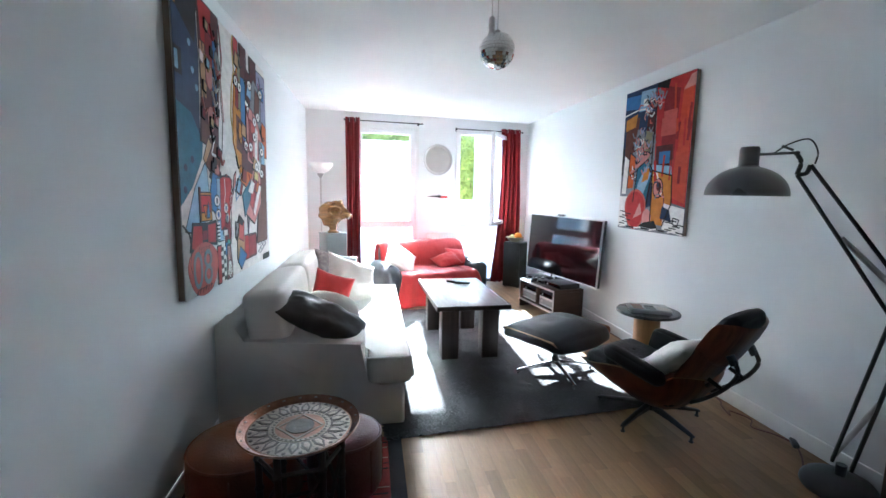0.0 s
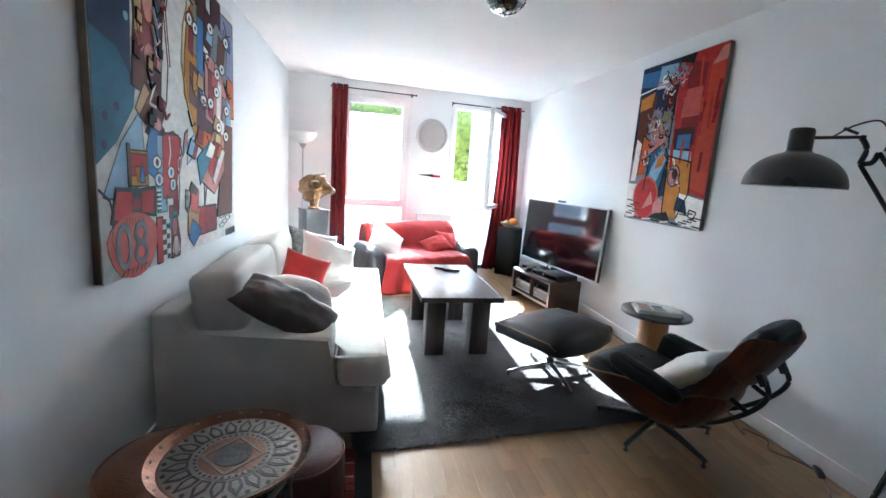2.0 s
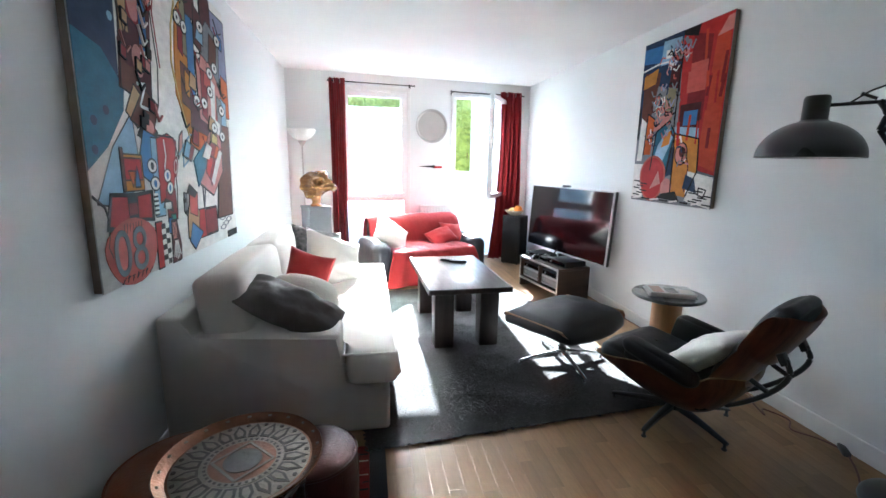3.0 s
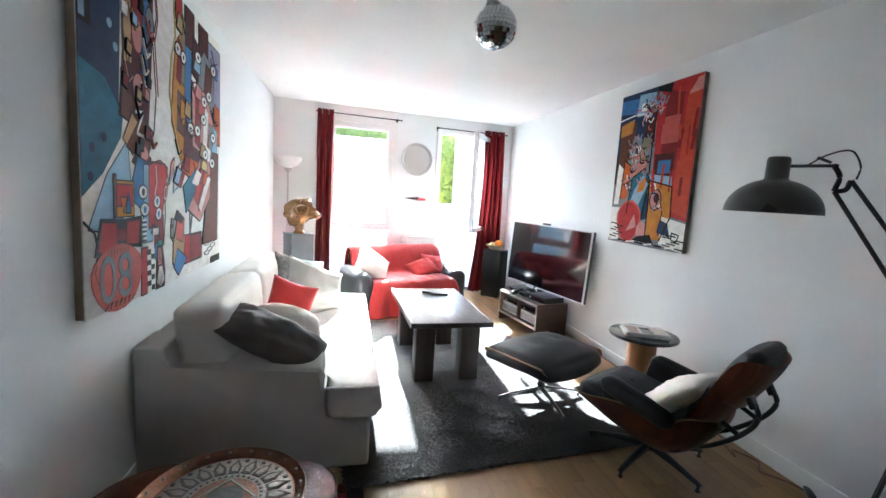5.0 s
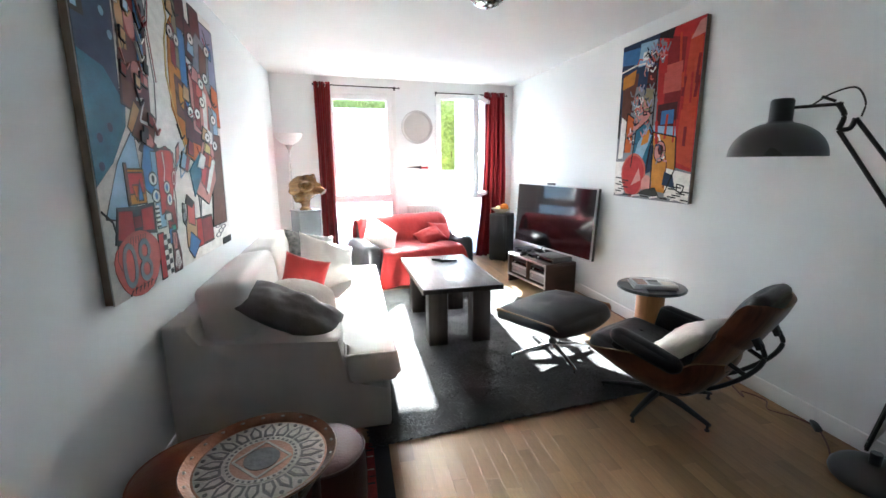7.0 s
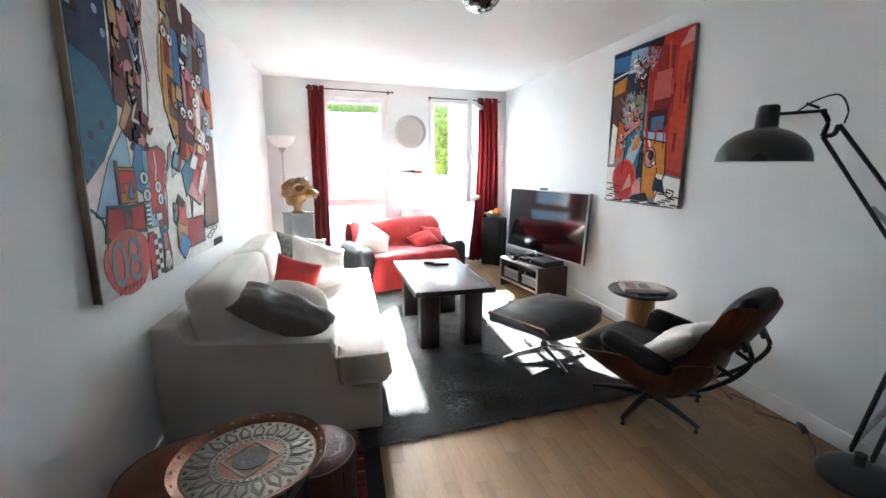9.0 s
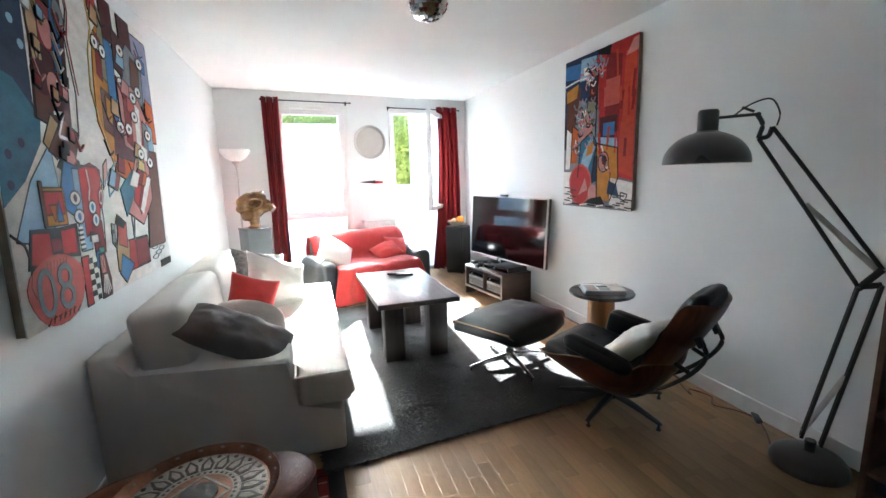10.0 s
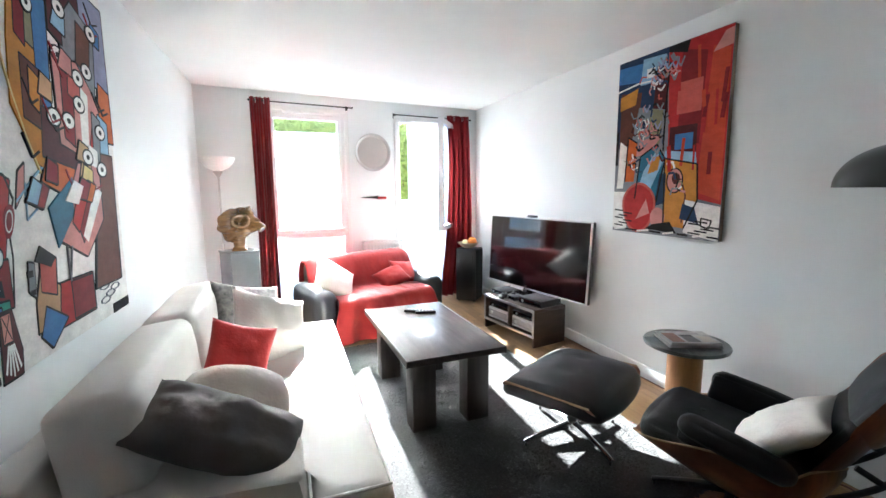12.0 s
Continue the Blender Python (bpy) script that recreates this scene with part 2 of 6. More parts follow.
def prism(poly, z0, z1, bevel=0.0, seg=3, bm=None):
    bm = bm or bmesh.new()
    low = [bm.verts.new((x, y, z0)) for x, y in poly]
    high = [bm.verts.new((x, y, z1)) for x, y in poly]
    n = len(poly)
    faces = [bm.faces.new(list(reversed(low))), bm.faces.new(high)]
    faces += [bm.faces.new((low[i], low[(i + 1) % n], high[(i + 1) % n], high[i])) for i in range(n)]
    if bevel:
        edges = list({e for f in faces for e in f.edges})
        bmesh.ops.bevel(bm, geom=edges, offset=bevel, segments=seg, profile=0.5, affect="EDGES")
    return bm


def rod_between(a, b, r, r2=None, seg=12, bm=None):
    bm = bm or bmesh.new()
    a, b = Vector(a), Vector(b)
    d = b - a
    m = Matrix.Translation((a + b) / 2) @ d.to_track_quat("Z", "Y").to_matrix().to_4x4()
    bmesh.ops.create_cone(bm, cap_ends=True, segments=seg, radius1=r, radius2=r if r2 is None else r2, depth=d.length, matrix=m)
    return bm


def lathe(profile, seg=32, bm=None, centre=(0, 0, 0)):
    bm = bm or bmesh.new()
    cx, cy, cz = centre
    rings = []
    for r, z in profile:
        if r < 1e-5:
            rings.append([bm.verts.new((cx, cy, cz + z))])
        else:
            rings.append([bm.verts.new((cx + r * math.cos(2 * math.pi * i / seg), cy + r * math.sin(2 * math.pi * i / seg), cz + z)) for i in range(seg)])
    for a, b in zip(rings, rings[1:]):
        for i in range(seg):
            j = (i + 1) % seg
            if len(a) == 1 and len(b) > 1:
                bm.faces.new((a[0], b[i], b[j]))
            elif len(b) == 1 and len(a) > 1:
                bm.faces.new((a[i], a[j], b[0]))
            elif len(a) > 1:
                bm.faces.new((a[i], a[j], b[j], b[i]))
    return bm


def tube(points, r, seg=8, bm=None, closed=False):
    bm = bm or bmesh.new()
    pts = [Vector(p) for p in points]
    rings = []
    for i, p in enumerate(pts):
        if closed:
            d = pts[(i + 1) % len(pts)] - pts[i - 1]
        else:
            d = pts[min(i + 1, len(pts) - 1)] - pts[max(i - 1, 0)]
        d.normalize()
        side = d.cross(Vector((0, 0, 1)))
        if side.length < 0.05:
            side = d.cross(Vector((0, 1, 0)))
        side.normalize()
        up = side.cross(d)
        rad = r(i / (len(pts) - 1)) if callable(r) else r
        rings.append([bm.verts.new(p + rad * (math.cos(2 * math.pi * k / seg) * side + math.sin(2 * math.pi * k / seg) * up)) for k in range(seg)])
    pairs = list(zip(rings, rings[1:])) + ([(rings[-1], rings[0])] if closed else [])
    for a, b in pairs:
        for k in range(seg):
            bm.faces.new((a[k], a[(k + 1) % seg], b[(k + 1) % seg], b[k]))
    if not closed:
        bm.faces.new(list(reversed(rings[0])))
        bm.faces.new(rings[-1])
    return bm


def smooth_path(points, steps=6):
    """Catmull-Rom through the points."""
    p = [Vector(q) for q in points]
    p = [p[0] * 2 - p[1]] + p + [p[-1] * 2 - p[-2]]
    out = []
    for i in range(1, len(p) - 2):
        for s in range(steps):
            t = s / steps
            out.append(0.5 * (2 * p[i] + (p[i + 1] - p[i - 1]) * t + (2 * p[i - 1] - 5 * p[i] + 4 * p[i + 1] - p[i + 2]) * t * t
                              + (3 * p[i] - p[i - 1] - 3 * p[i + 1] + p[i + 2]) * t ** 3))
    return out + [p[-2]]


def pillow(w, d, h, n=18, rumple=0.012, seed=0, pinch=0.10):
    """A stuffed cushion: two bulged sheets that meet in a seam, corners drawn out, with creases."""
    bm = bmesh.new()
    top, low = {}, {}
    for i in range(n + 1):
        for j in range(n + 1):
            u, v = 2 * i / n - 1, 2 * j / n - 1
            bulge = max(0.0, (1 - abs(u) ** 2.6) * (1 - abs(v) ** 2.6)) ** 0.55
            k = 1 - pinch * (1 - abs(u) ** 2) * abs(v) ** 3 if abs(v) > abs(u) else 1 - pinch * (1 - abs(v) ** 2) * abs(u) ** 3
            x, y = u * w / 2 * k, v * d / 2 * k
            fold = rumple * noise.noise(Vector((x * 9 + seed, y * 9, seed * 1.7))) + rumple * 0.6 * noise.noise(Vector((x * 22, y * 22 + seed, 3.0)))
            z = h / 2 * bulge + fold * bulge
            edge = i in (0, n) or j in (0, n)
            top[i, j] = bm.verts.new((x, y, 0 if edge else z))
            low[i, j] = top[i, j] if edge else bm.verts.new((x, y, -h / 2 * bulge + fold * 0.6 * bulge))
    for i in range(n):
        for j in range(n):
            bm.faces.new((top[i, j], top[i + 1, j], top[i + 1, j + 1], top[i, j + 1]))
            bm.faces.new((low[i, j], low[i, j + 1], low[i + 1, j + 1], low[i + 1, j]))
    return bm


def padded(x0, x1, y0, y1, z0, z1, r=0.05, puff=0.02, cuts=6, seed=0):
    """An upholstered block: rounded edges and slightly swollen faces."""
    bm = bmesh.new()
    bmesh.ops.create_cube(bm, size=2)
    bmesh.ops.subdivide_edges(bm, edges=bm.edges, cuts=cuts * 2 + 1, use_grid_fill=True)
    half = Vector(((x1 - x0) / 2, (y1 - y0) / 2, (z1 - z0) / 2))
    mid = Vector(((x0 + x1) / 2, (y0 + y1) / 2, (z0 + z1) / 2))
    for v in bm.verts:
        c = Vector([math.copysign(abs(a) ** 0.8, a) for a in v.co])
        q = Vector([c[k] * half[k] for k in range(3)])
        inner = Vector([max(-half[k] + r, min(half[k] - r, q[k])) for k in range(3)])
        off = q - inner
        if off.length > 1e-6:
            q = inner + off.normalized() * min(r, off.length * 1.0) if off.length > r else q
        swell = Vector([0.0, 0.0, 0.0])
        for k in range(3):
            if abs(v.co[k]) > 0.999:
                a, b = [v.co[j] for j in range(3) if j != k]
                swell[k] = math.copysign(puff * (1 - a * a) * (1 - b * b), v.co[k])
        q += swell
        q += 0.004 * Vector((noise.noise(q * 7 + Vector((seed, 0, 0))), noise.noise(q * 7 + Vector((0, seed, 5))), noise.noise(q * 7 + Vector((9, 0, seed)))))
        v.co = mid + q
    return bm


def along(bm, m):
    bmesh.ops.transform(bm, matrix=m, verts=bm.verts)
    return bm


def basis(at, u, v):
    """A pose whose x runs along u and whose y lies towards v."""
    u = Vector(u).normalized()
    n = u.cross(Vector(v)).normalized()
    w = n.cross(u)
    m = Matrix((u, w, n)).transposed().to_4x4()
    m.translation = at
    return m


# ---- the room ----
X0, X1, Y0, Y1, ZC = -0.60, 2.64, -2.20, 6.60, 2.43
TH = 0.28
WL, WR, WTOP = (0.02, 0.895), (1.505, 2.346), 2.262
# the window wall stands a little askew to the long walls
ASKEW = Matrix.Translation((1.1, Y1, 0)) @ pose(0, 0, 0, 0, 0, 7.6) @ Matrix.Translation((-1.1, -Y1, 0))

single("floor", box(X0 - 0.05, X1 + 0.05, Y0 - 0.05, Y1 + 0.25, -0.20, -0.006), M["oak_gap"], "dark joints under light oak strip parquet", "floor", kind="structure", smooth=False)
single("ceiling", box(X0 - TH, X1 + TH, Y0 - TH, Y1 + 0.62, ZC, ZC + 0.25), M["ceiling"], "plain white painted ceiling", "ceiling", kind="structure", smooth=False)
single("wall_west", box(X0 - TH, X0, Y0 - TH, Y1 + 0.62, -0.2, ZC), M["wall"], "white painted wall behind the large painting", "wall", kind="structure", smooth=False)
single("wall_east", box(X1, X1 + TH, Y0 - TH, Y1 + 0.62, -0.2, ZC), M["wall"], "white painted wall beside the television", "wall", kind="structure", smooth=False)
# unseen closing wall; its distance is chosen for the window light it bounces back
single("wall_south", box(X0, X1, Y0 - TH, Y0, -0.2, ZC), M["wall"], "plain white painted end wall", "wall", kind="structure", smooth=False)
HERE = ASKEW
bm = bmesh.new()
for a, b, c, d in ((X0 - 0.1, WL[0], -0.15, ZC), (WL[1], WR[0], -0.15, ZC), (WR[1], X1 + 0.1, -0.15, ZC), (WL[0], WL[1], WTOP, ZC), (WR[0], WR[1], WTOP, ZC)):
    box(a, b, Y1, Y1 + TH, c, d, bm=bm)
single("wall_north", bm, M["wall"], "white painted window wall with two tall openings", "wall", kind="structure", smooth=False)


def skirting(x0, x1, y0, y1, name):
    single(name, box(x0, x1, y0, y1, 0.0, 0.095, 0.004), M["trim"], "low white painted skirting board", "skirting board", kind="structure")


skirting(WL[1] + 0.02, WR[0] - 0.02, Y1 - 0.014, Y1 - 0.001, "baseboard")
skirting(X0 + 0.05, WL[0] - 0.02, Y1 - 0.014, Y1 - 0.001, "baseboard")
HERE = Matrix()
skirting(X1 - 0.014, X1 - 0.001, Y0, Y1 + 0.19, "baseboard")
skirting(X0 + 0.001, X0 + 0.014, Y0, Y1 - 0.24, "baseboard")


def frame_ring(x0, x1, z0, z1, y0, y1, w):
    bm = bmesh.new()
    for a, b, c, d in ((x0, x1, z0, z0 + w), (x0, x1, z1 - w, z1), (x0, x0 + w, z0 + w, z1 - w), (x1 - w, x1, z0 + w, z1 - w)):
        box(a, b, y0, y1, c, d, 0.004, 1, bm=bm)
    return bm


def pane(x0, x1, z0, z1, y, parent, name="pane"):
    ob = part(name, box(x0, x1, y - 0.004, y + 0.004, z0, z1), M["glass"], parent, smooth=False)
    ob.visible_shadow = False
    return ob


def sash(parent, x0, x1, z0, z1, y, handle_side=0):
    s = part("sash_frame", frame_ring(x0, x1, z0, z1, y - 0.03, y + 0.03, 0.055), M["pvc"], parent, "white window sash")
    pane(x0 + 0.05, x1 - 0.05, z0 + 0.05, z1 - 0.05, y, parent)
    hx = x0 + 0.027 if handle_side < 0 else x1 - 0.027
    h = box(hx - 0.013, hx + 0.013, y - 0.042, y - 0.030, (z0 + z1) / 2 - 0.04, (z0 + z1) / 2 + 0.04, 0.003)
    box(hx - 0.010, hx + 0.010, y - 0.062, y - 0.042, (z0 + z1) / 2 - 0.10, (z0 + z1) / 2 + 0.01, 0.004, bm=h)
    part("window_handle", h, M["pvc"], parent)
    return s


def window(name, x0, x1, opened):
    w = thing(name, "open white framed casement window over a fixed lower pane" if opened else "closed white framed window over a fixed lower pane",
              "window", (x0, Y1, 0), kind="structure")
    wd = x1 - x0
    part("window_frame", frame_ring(0.002, wd - 0.002, 0.002, WTOP - 0.002, 0.0, 0.08, 0.05), M["pvc"], w)
    part("architrave", frame_ring(-0.025, wd + 0.025, -0.0, WTOP + 0.03, -0.016, -0.002, 0.045), M["trim"], w)
    part("transom", box(0.052, wd - 0.052, 0.004, 0.076, 0.850, 0.915, 0.006), M["pvc"], w)
    pane(0.052, wd - 0.052, 0.052, 0.850, 0.04, w)
    part("trickle_vent", box(wd * 0.22, wd * 0.72, -0.030, -0.001, WTOP - 0.040, WTOP - 0.014, 0.005), M["pvc"], w)
    if opened:
        leaf = part("sash_frame", frame_ring(-0.73, 0, 0.915, 2.205, -0.03, 0.03, 0.055), M["pvc"], w, "white sash standing open into the room")
        leaf.matrix_basis = pose(wd - 0.055, -0.01, 0, 0, 0, 50)
        pane(-0.68, -0.05, 0.965, 2.155, 0, leaf)
        h = box(-0.716, -0.690, -0.045, -0.030, 1.50, 1.58, 0.003)
        box(-0.713, -0.693, -0.065, -0.045, 1.43, 1.55, 0.004, bm=h)
        part("window_handle", h, M["pvc"], leaf)
    else:
        sash(w, 0.045, wd - 0.045, 0.905, WTOP - 0.045, 0.025, 1)
    return w


HERE = ASKEW
window("window_1", *WL, False)
window("window_2", *WR, True)
HERE = Matrix()

# ---- outside ----
single("ground", box(-60, 60, Y1 + 0.26, 120, -0.25, -0.05), M["terrace"], "pale sunlit concrete terrace outside", "ground", kind="structure", smooth=False)
single("garden_wall", box(-5.0, 1.95, 9.50, 9.65, -0.05, 2.40, 0.01), M["render"], "tall white rendered garden wall on the terrace", "garden wall", kind="structure")
single("garden_wall", box(1.95, 3.05, 9.50, 9.65, -0.05, 1.20, 0.01), M["render"], "low white rendered garden wall on the terrace", "garden wall", kind="structure")
single("garden_wall", box(2.42, 9.0, 9.20, 9.45, -0.05, 2.60, 0.01), M["render"], "tall white rendered wall beside the terrace", "garden wall", kind="structure")


def hedge():
    rng = np.random.default_rng(5)
    h = thing("hedge", "bright green clipped garden hedge behind a white wall", "hedge", (1.0, 10.3, -0.05))
    n = 30000
    x = rng.uniform(-5, 3.0, n)
    top = 2.92 + 0.05 * np.sin(x * 2.3) + 0.04 * np.sin(x * 7.1)
    z = rng.uniform(0.2, 1.0, n) ** 0.6 * top
    y = rng.normal(-0.18, 0.08, n) + 0.25 * (z / top) ** 6
    size = rng.uniform(0.025, 0.055, n)
    a, b = rng.uniform(0, 6.28, n), rng.uniform(-1.2, 1.2, n)
    u = np.stack([np.cos(a) * np.cos(b), np.sin(a) * np.cos(b), np.sin(b)], 1)
    v = np.stack([-np.sin(a), np.cos(a), 0.4 * np.cos(3 * a)], 1)
    c = np.stack([x, y, z], 1)
    s = size[:, None]
    verts = np.stack([c - u * s, c + v * s * 0.5, c + u * s, c - v * s * 0.5], 1).reshape(-1, 3)
    me = bpy.data.meshes.new("leaves")
    me.from_pydata(verts.tolist(), [], np.arange(4 * n).reshape(-1, 4).tolist())
    me.materials.append(M["leaf"])
    ob = tagged(new("leaves", me), kind="stuff")
    ob.parent = h
    core = padded(-5, 3.0, -0.02, 0.34, 0.02, 2.80, 0.08, 0.02, 8)
    for v in core.verts:
        v.co += Vector((0.0, 0.06, 0.05)) * noise.noise(v.co * 4)
    part("inner_foliage", core, M["leaf"], h)
    for k in range(14):
        sx = -4.8 + k * 0.58
        part("stem", tube(smooth_path([(sx, 0, 0), (sx + 0.05, 0.04, 0.8), (sx - 0.04, -0.03, 1.6), (sx + 0.03, 0.02, 2.4)], 3), lambda t: 0.025 * (1 - 0.7 * t), 6), M["twig"], h)


hedge()


# ---- window wall: curtains, radiator, plate, ornament ----
def curtain(x0, x1, z0, z1, y, label, bulge=0.0, folds=5, flare=0.0, seed=0):
    c = thing("curtain", label, "curtain", ((x0 + x1) / 2, y, z0))
    bm = bmesh.new()
    nx, nz = folds * 14, 36
    w = x1 - x0
    grid = []
    for k in range(nz + 1):
        t = k / nz
        row = []
        for i in range(nx + 1):
            s = i / nx
            ph = s * folds * 2 * math.pi + 0.5 * noise.noise(Vector((s * 3, t * 2, seed)))
            depth = 0.030 + 0.018 * (1 - t)
            width = w * (1 + flare * (1 - t) ** 1.5)
            xx = (s - 0.5) * width - flare * 0.35 * w * (1 - t) ** 1.5 + 0.008 * math.sin(ph * 0.5 + t * 3)
            yy = depth * math.sin(ph) - bulge * math.sin(math.pi * min(1, t * 0.95 + 0.05)) + 0.012 * noise.noise(Vector((s * 6, t * 5, seed + 4)))
            row.append(bm.verts.new((xx, yy, (z1 - z0) * t)))
        grid.append(row)
    for a, b in zip(grid, grid[1:]):
        for i in range(nx):
            bm.faces.new((a[i], a[i + 1], b[i + 1], b[i]))
    cloth = part("cloth", bm, M["curtain"], c, angle=80)
    sol = cloth.modifiers.new("cloth", "SOLIDIFY")
    sol.thickness = 0.003
    for i in range(folds):
        xx = ((i + 0.5) / folds - 0.5) * w
        ring = [(xx, 0.022 * math.cos(a), z1 - z0 - 0.035 + 0.022 * math.sin(a)) for a in np.linspace(0, 2 * math.pi, 13)[:-1]]
        part("eyelet", tube(ring, 0.003, 6, closed=True), M["steel"], c)
    return c


HERE = ASKEW
curtain(-0.115, 0.080, 0.02, 2.340, Y1 - 0.105, "dark red floor length curtain drawn aside by a window", folds=5, flare=0.0, seed=2)
curtain(2.14, 2.445, 0.02, 2.305, Y1 - 0.15, "dark red curtain pushed aside by the open casement", bulge=0.06, folds=5, flare=0.45, seed=7)


def curtain_rod(x0, x1, z):
    r = thing("curtain_rod", "thin black iron curtain rod on the wall", "curtain rod", ((x0 + x1) / 2, Y1 - 0.105, z), group="curtain rods")
    h = (x1 - x0) / 2
    part("rod", rod_between((-h, 0, 0), (h, 0, 0), 0.007), M["rod"], r)
    for s in (-h, h):
        part("finial", lathe([(0, -0.012), (0.010, -0.008), (0.012, 0), (0.010, 0.008), (0, 0.012)], 10, centre=(s, 0, 0)), M["rod"], r)
        b = rod_between((s * 0.93, 0, 0), (s * 0.93, 0.100, 0), 0.005)
        box(s * 0.93 - 0.012, s * 0.93 + 0.012, 0.098, 0.104, -0.03, 0.03, 0.001, bm=b)
        part("bracket", b, M["rod"], r)


curtain_rod(-0.12, 0.945, 2.308)
curtain_rod(1.445, 2.50, 2.274)

rad = thing("radiator", "white panel radiator with vertical grooves on the wall", "radiator", (1.29, Y1 - 0.075, 0.115))
part("panel", box(-0.25, 0.25, -0.012, 0.012, 0.0, 0.66, 0.006), M["trim"], rad)
part("back_panel", box(-0.25, 0.25, 0.035, 0.055, 0.0, 0.66, 0.006), M["trim"], rad)
part("top_grille", box(-0.252, 0.252, -0.016, 0.058, 0.655, 0.672, 0.004), M["trim"], rad)
for i in range(12):
    part("rib", box(-0.235 + i * 0.0415, -0.215 + i * 0.0415, -0.019, -0.008, 0.04, 0.62, 0.004), M["trim"], rad)
v = rod_between((0.27, 0.02, 0.58), (0.31, 0.02, 0.58), 0.016)
rod_between((0.29, 0.02, 0.58), (0.29, 0.02, -0.13), 0.008, bm=v)
part("valve_pipe", v, M["trim"], rad)

plate = thing("round_wall_plate", "round satin silver plate hung between the windows", "wall plate", pose(1.206, Y1 - 0.004, 1.834, 90, 0, 0))
part("dish", lathe([(0, 0.004), (0.185, 0.004), (0.190, 0.008), (0.194, 0.014)], 64), M["plate"], plate)
part("rim", lathe([(0.194, 0.014), (0.215, 0.022), (0.219, 0.020), (0.217, 0.012), (0.17, 0.001), (0, 0.001)], 64), M["steel"], plate)

orn = thing("wall_ornament", "slim dark dagger ornament with a red grip on the wall", "wall ornament", (1.206, Y1 - 0.012, 1.306))
b = bmesh.new()
for x0, x1, h0, h1 in ((-0.16, -0.06, 0.002, 0.010), (-0.06, 0.04, 0.010, 0.016)):
    vs = [b.verts.new((x, y, z)) for x, h in ((x0, h0), (x1, h1)) for y in (-0.004, 0.004) for z in (-h, h)]
    for q in ((0, 1, 3, 2), (4, 6, 7, 5), (0, 4, 5, 1), (2, 3, 7, 6), (1, 5, 7, 3), (0, 2, 6, 4)):
        b.faces.new([vs[i] for i in q])
part("blade", b, M["rod"], orn)
part("grip", box(0.04, 0.155, -0.010, 0.010, -0.022, 0.008, 0.006), M["red"], orn, "red grip")
part("guard", box(0.030, 0.048, -0.011, 0.011, -0.024, 0.022, 0.004), M["rod"], orn)

HERE = Matrix()

# ---- corner: torchiere, pedestal, carved sculpture ----
t = thing("torchiere_lamp", "slim steel floor uplighter with a white glass bowl", "floor lamp", (-0.393, 6.10, 0))
part("base", lathe([(0, 0), (0.13, 0), (0.13, 0.015), (0.05, 0.03), (0.012, 0.05), (0, 0.05)], 32), M["steel"], t)
part("pole", rod_between((0, 0, 0.04), (0, 0, 1.55), 0.010), M["steel"], t)
part("collar", lathe([(0, 1.53), (0.014, 1.53), (0.045, 1.575), (0.042, 1.585), (0, 1.585)], 24), M["steel"], t)
part("bowl", lathe([(0.03, 1.585), (0.10, 1.615), (0.150, 1.675), (0.158, 1.715), (0.152, 1.715), (0.143, 1.678), (0.095, 1.623), (0.0, 1.60)], 32), M["lamp_glass"], t, "white frosted glass bowl")

p = thing("pedestal", "blue-grey painted wooden display pedestal", "pedestal", (-0.216, 5.68, 0), 28)
part("column", box(-0.125, 0.125, -0.125, 0.125, 0.0, 0.845, 0.004), M["grey_paint"], p)
part("top", box(-0.132, 0.132, -0.132, 0.132, 0.845, 0.865, 0.004), M["grey_paint"], p)

s = thing("carved_sculpture", "golden polished burl wood sculpture with hollows", "sculpture", (-0.206, 5.64, 0.865))
bm = bmesh.new()
bmesh.ops.create_icosphere(bm, subdivisions=5, radius=1)
for v in bm.verts:
    q = v.co.copy()
    r = 1 + 0.28 * noise.noise(q * 1.6 + Vector((3, 1, 2))) + 0.12 * noise.noise(q * 3.5)
    for hole, depth, wide in (((-0.20, -0.95, 0.05), 0.85, 0.42), ((0.50, -0.80, -0.10), 0.75, 0.30), ((-0.1, -0.5, 0.9), 0.5, 0.2), ((0.9, 0.1, 0.3), 0.5, 0.25)):
        d = (q - Vector(hole).normalized()).length
        r -= depth * math.exp(-(d / wide) ** 2)
    v.co = Vector((q.x * 0.150 * r, q.y * 0.12 * r, 0.245 + q.z * 0.155 * r + 0.03 * q.x))
part("carved_body", bm, M["carved"], s, angle=180)
part("neck", lathe([(0, 0.0), (0.065, 0.0), (0.068, 0.012), (0.045, 0.035), (0.055, 0.12), (0, 0.13)], 20), M["carved"], s)
part("ring", tube([(0.03 + 0.065 * math.cos(a), -0.115 + 0.01 * math.sin(2 * a), 0.27 + 0.05 * math.sin(a)) for a in np.linspace(0, 2 * math.pi, 25)[:-1]], 0.017, 10, closed=True), M["carved"], s)
part("spout", tube(smooth_path([(0.10, -0.03, 0.20), (0.17, -0.06, 0.22), (0.205, -0.08, 0.19)], 5), lambda t: 0.045 - 0.008 * t, 12), M["carved"], s)


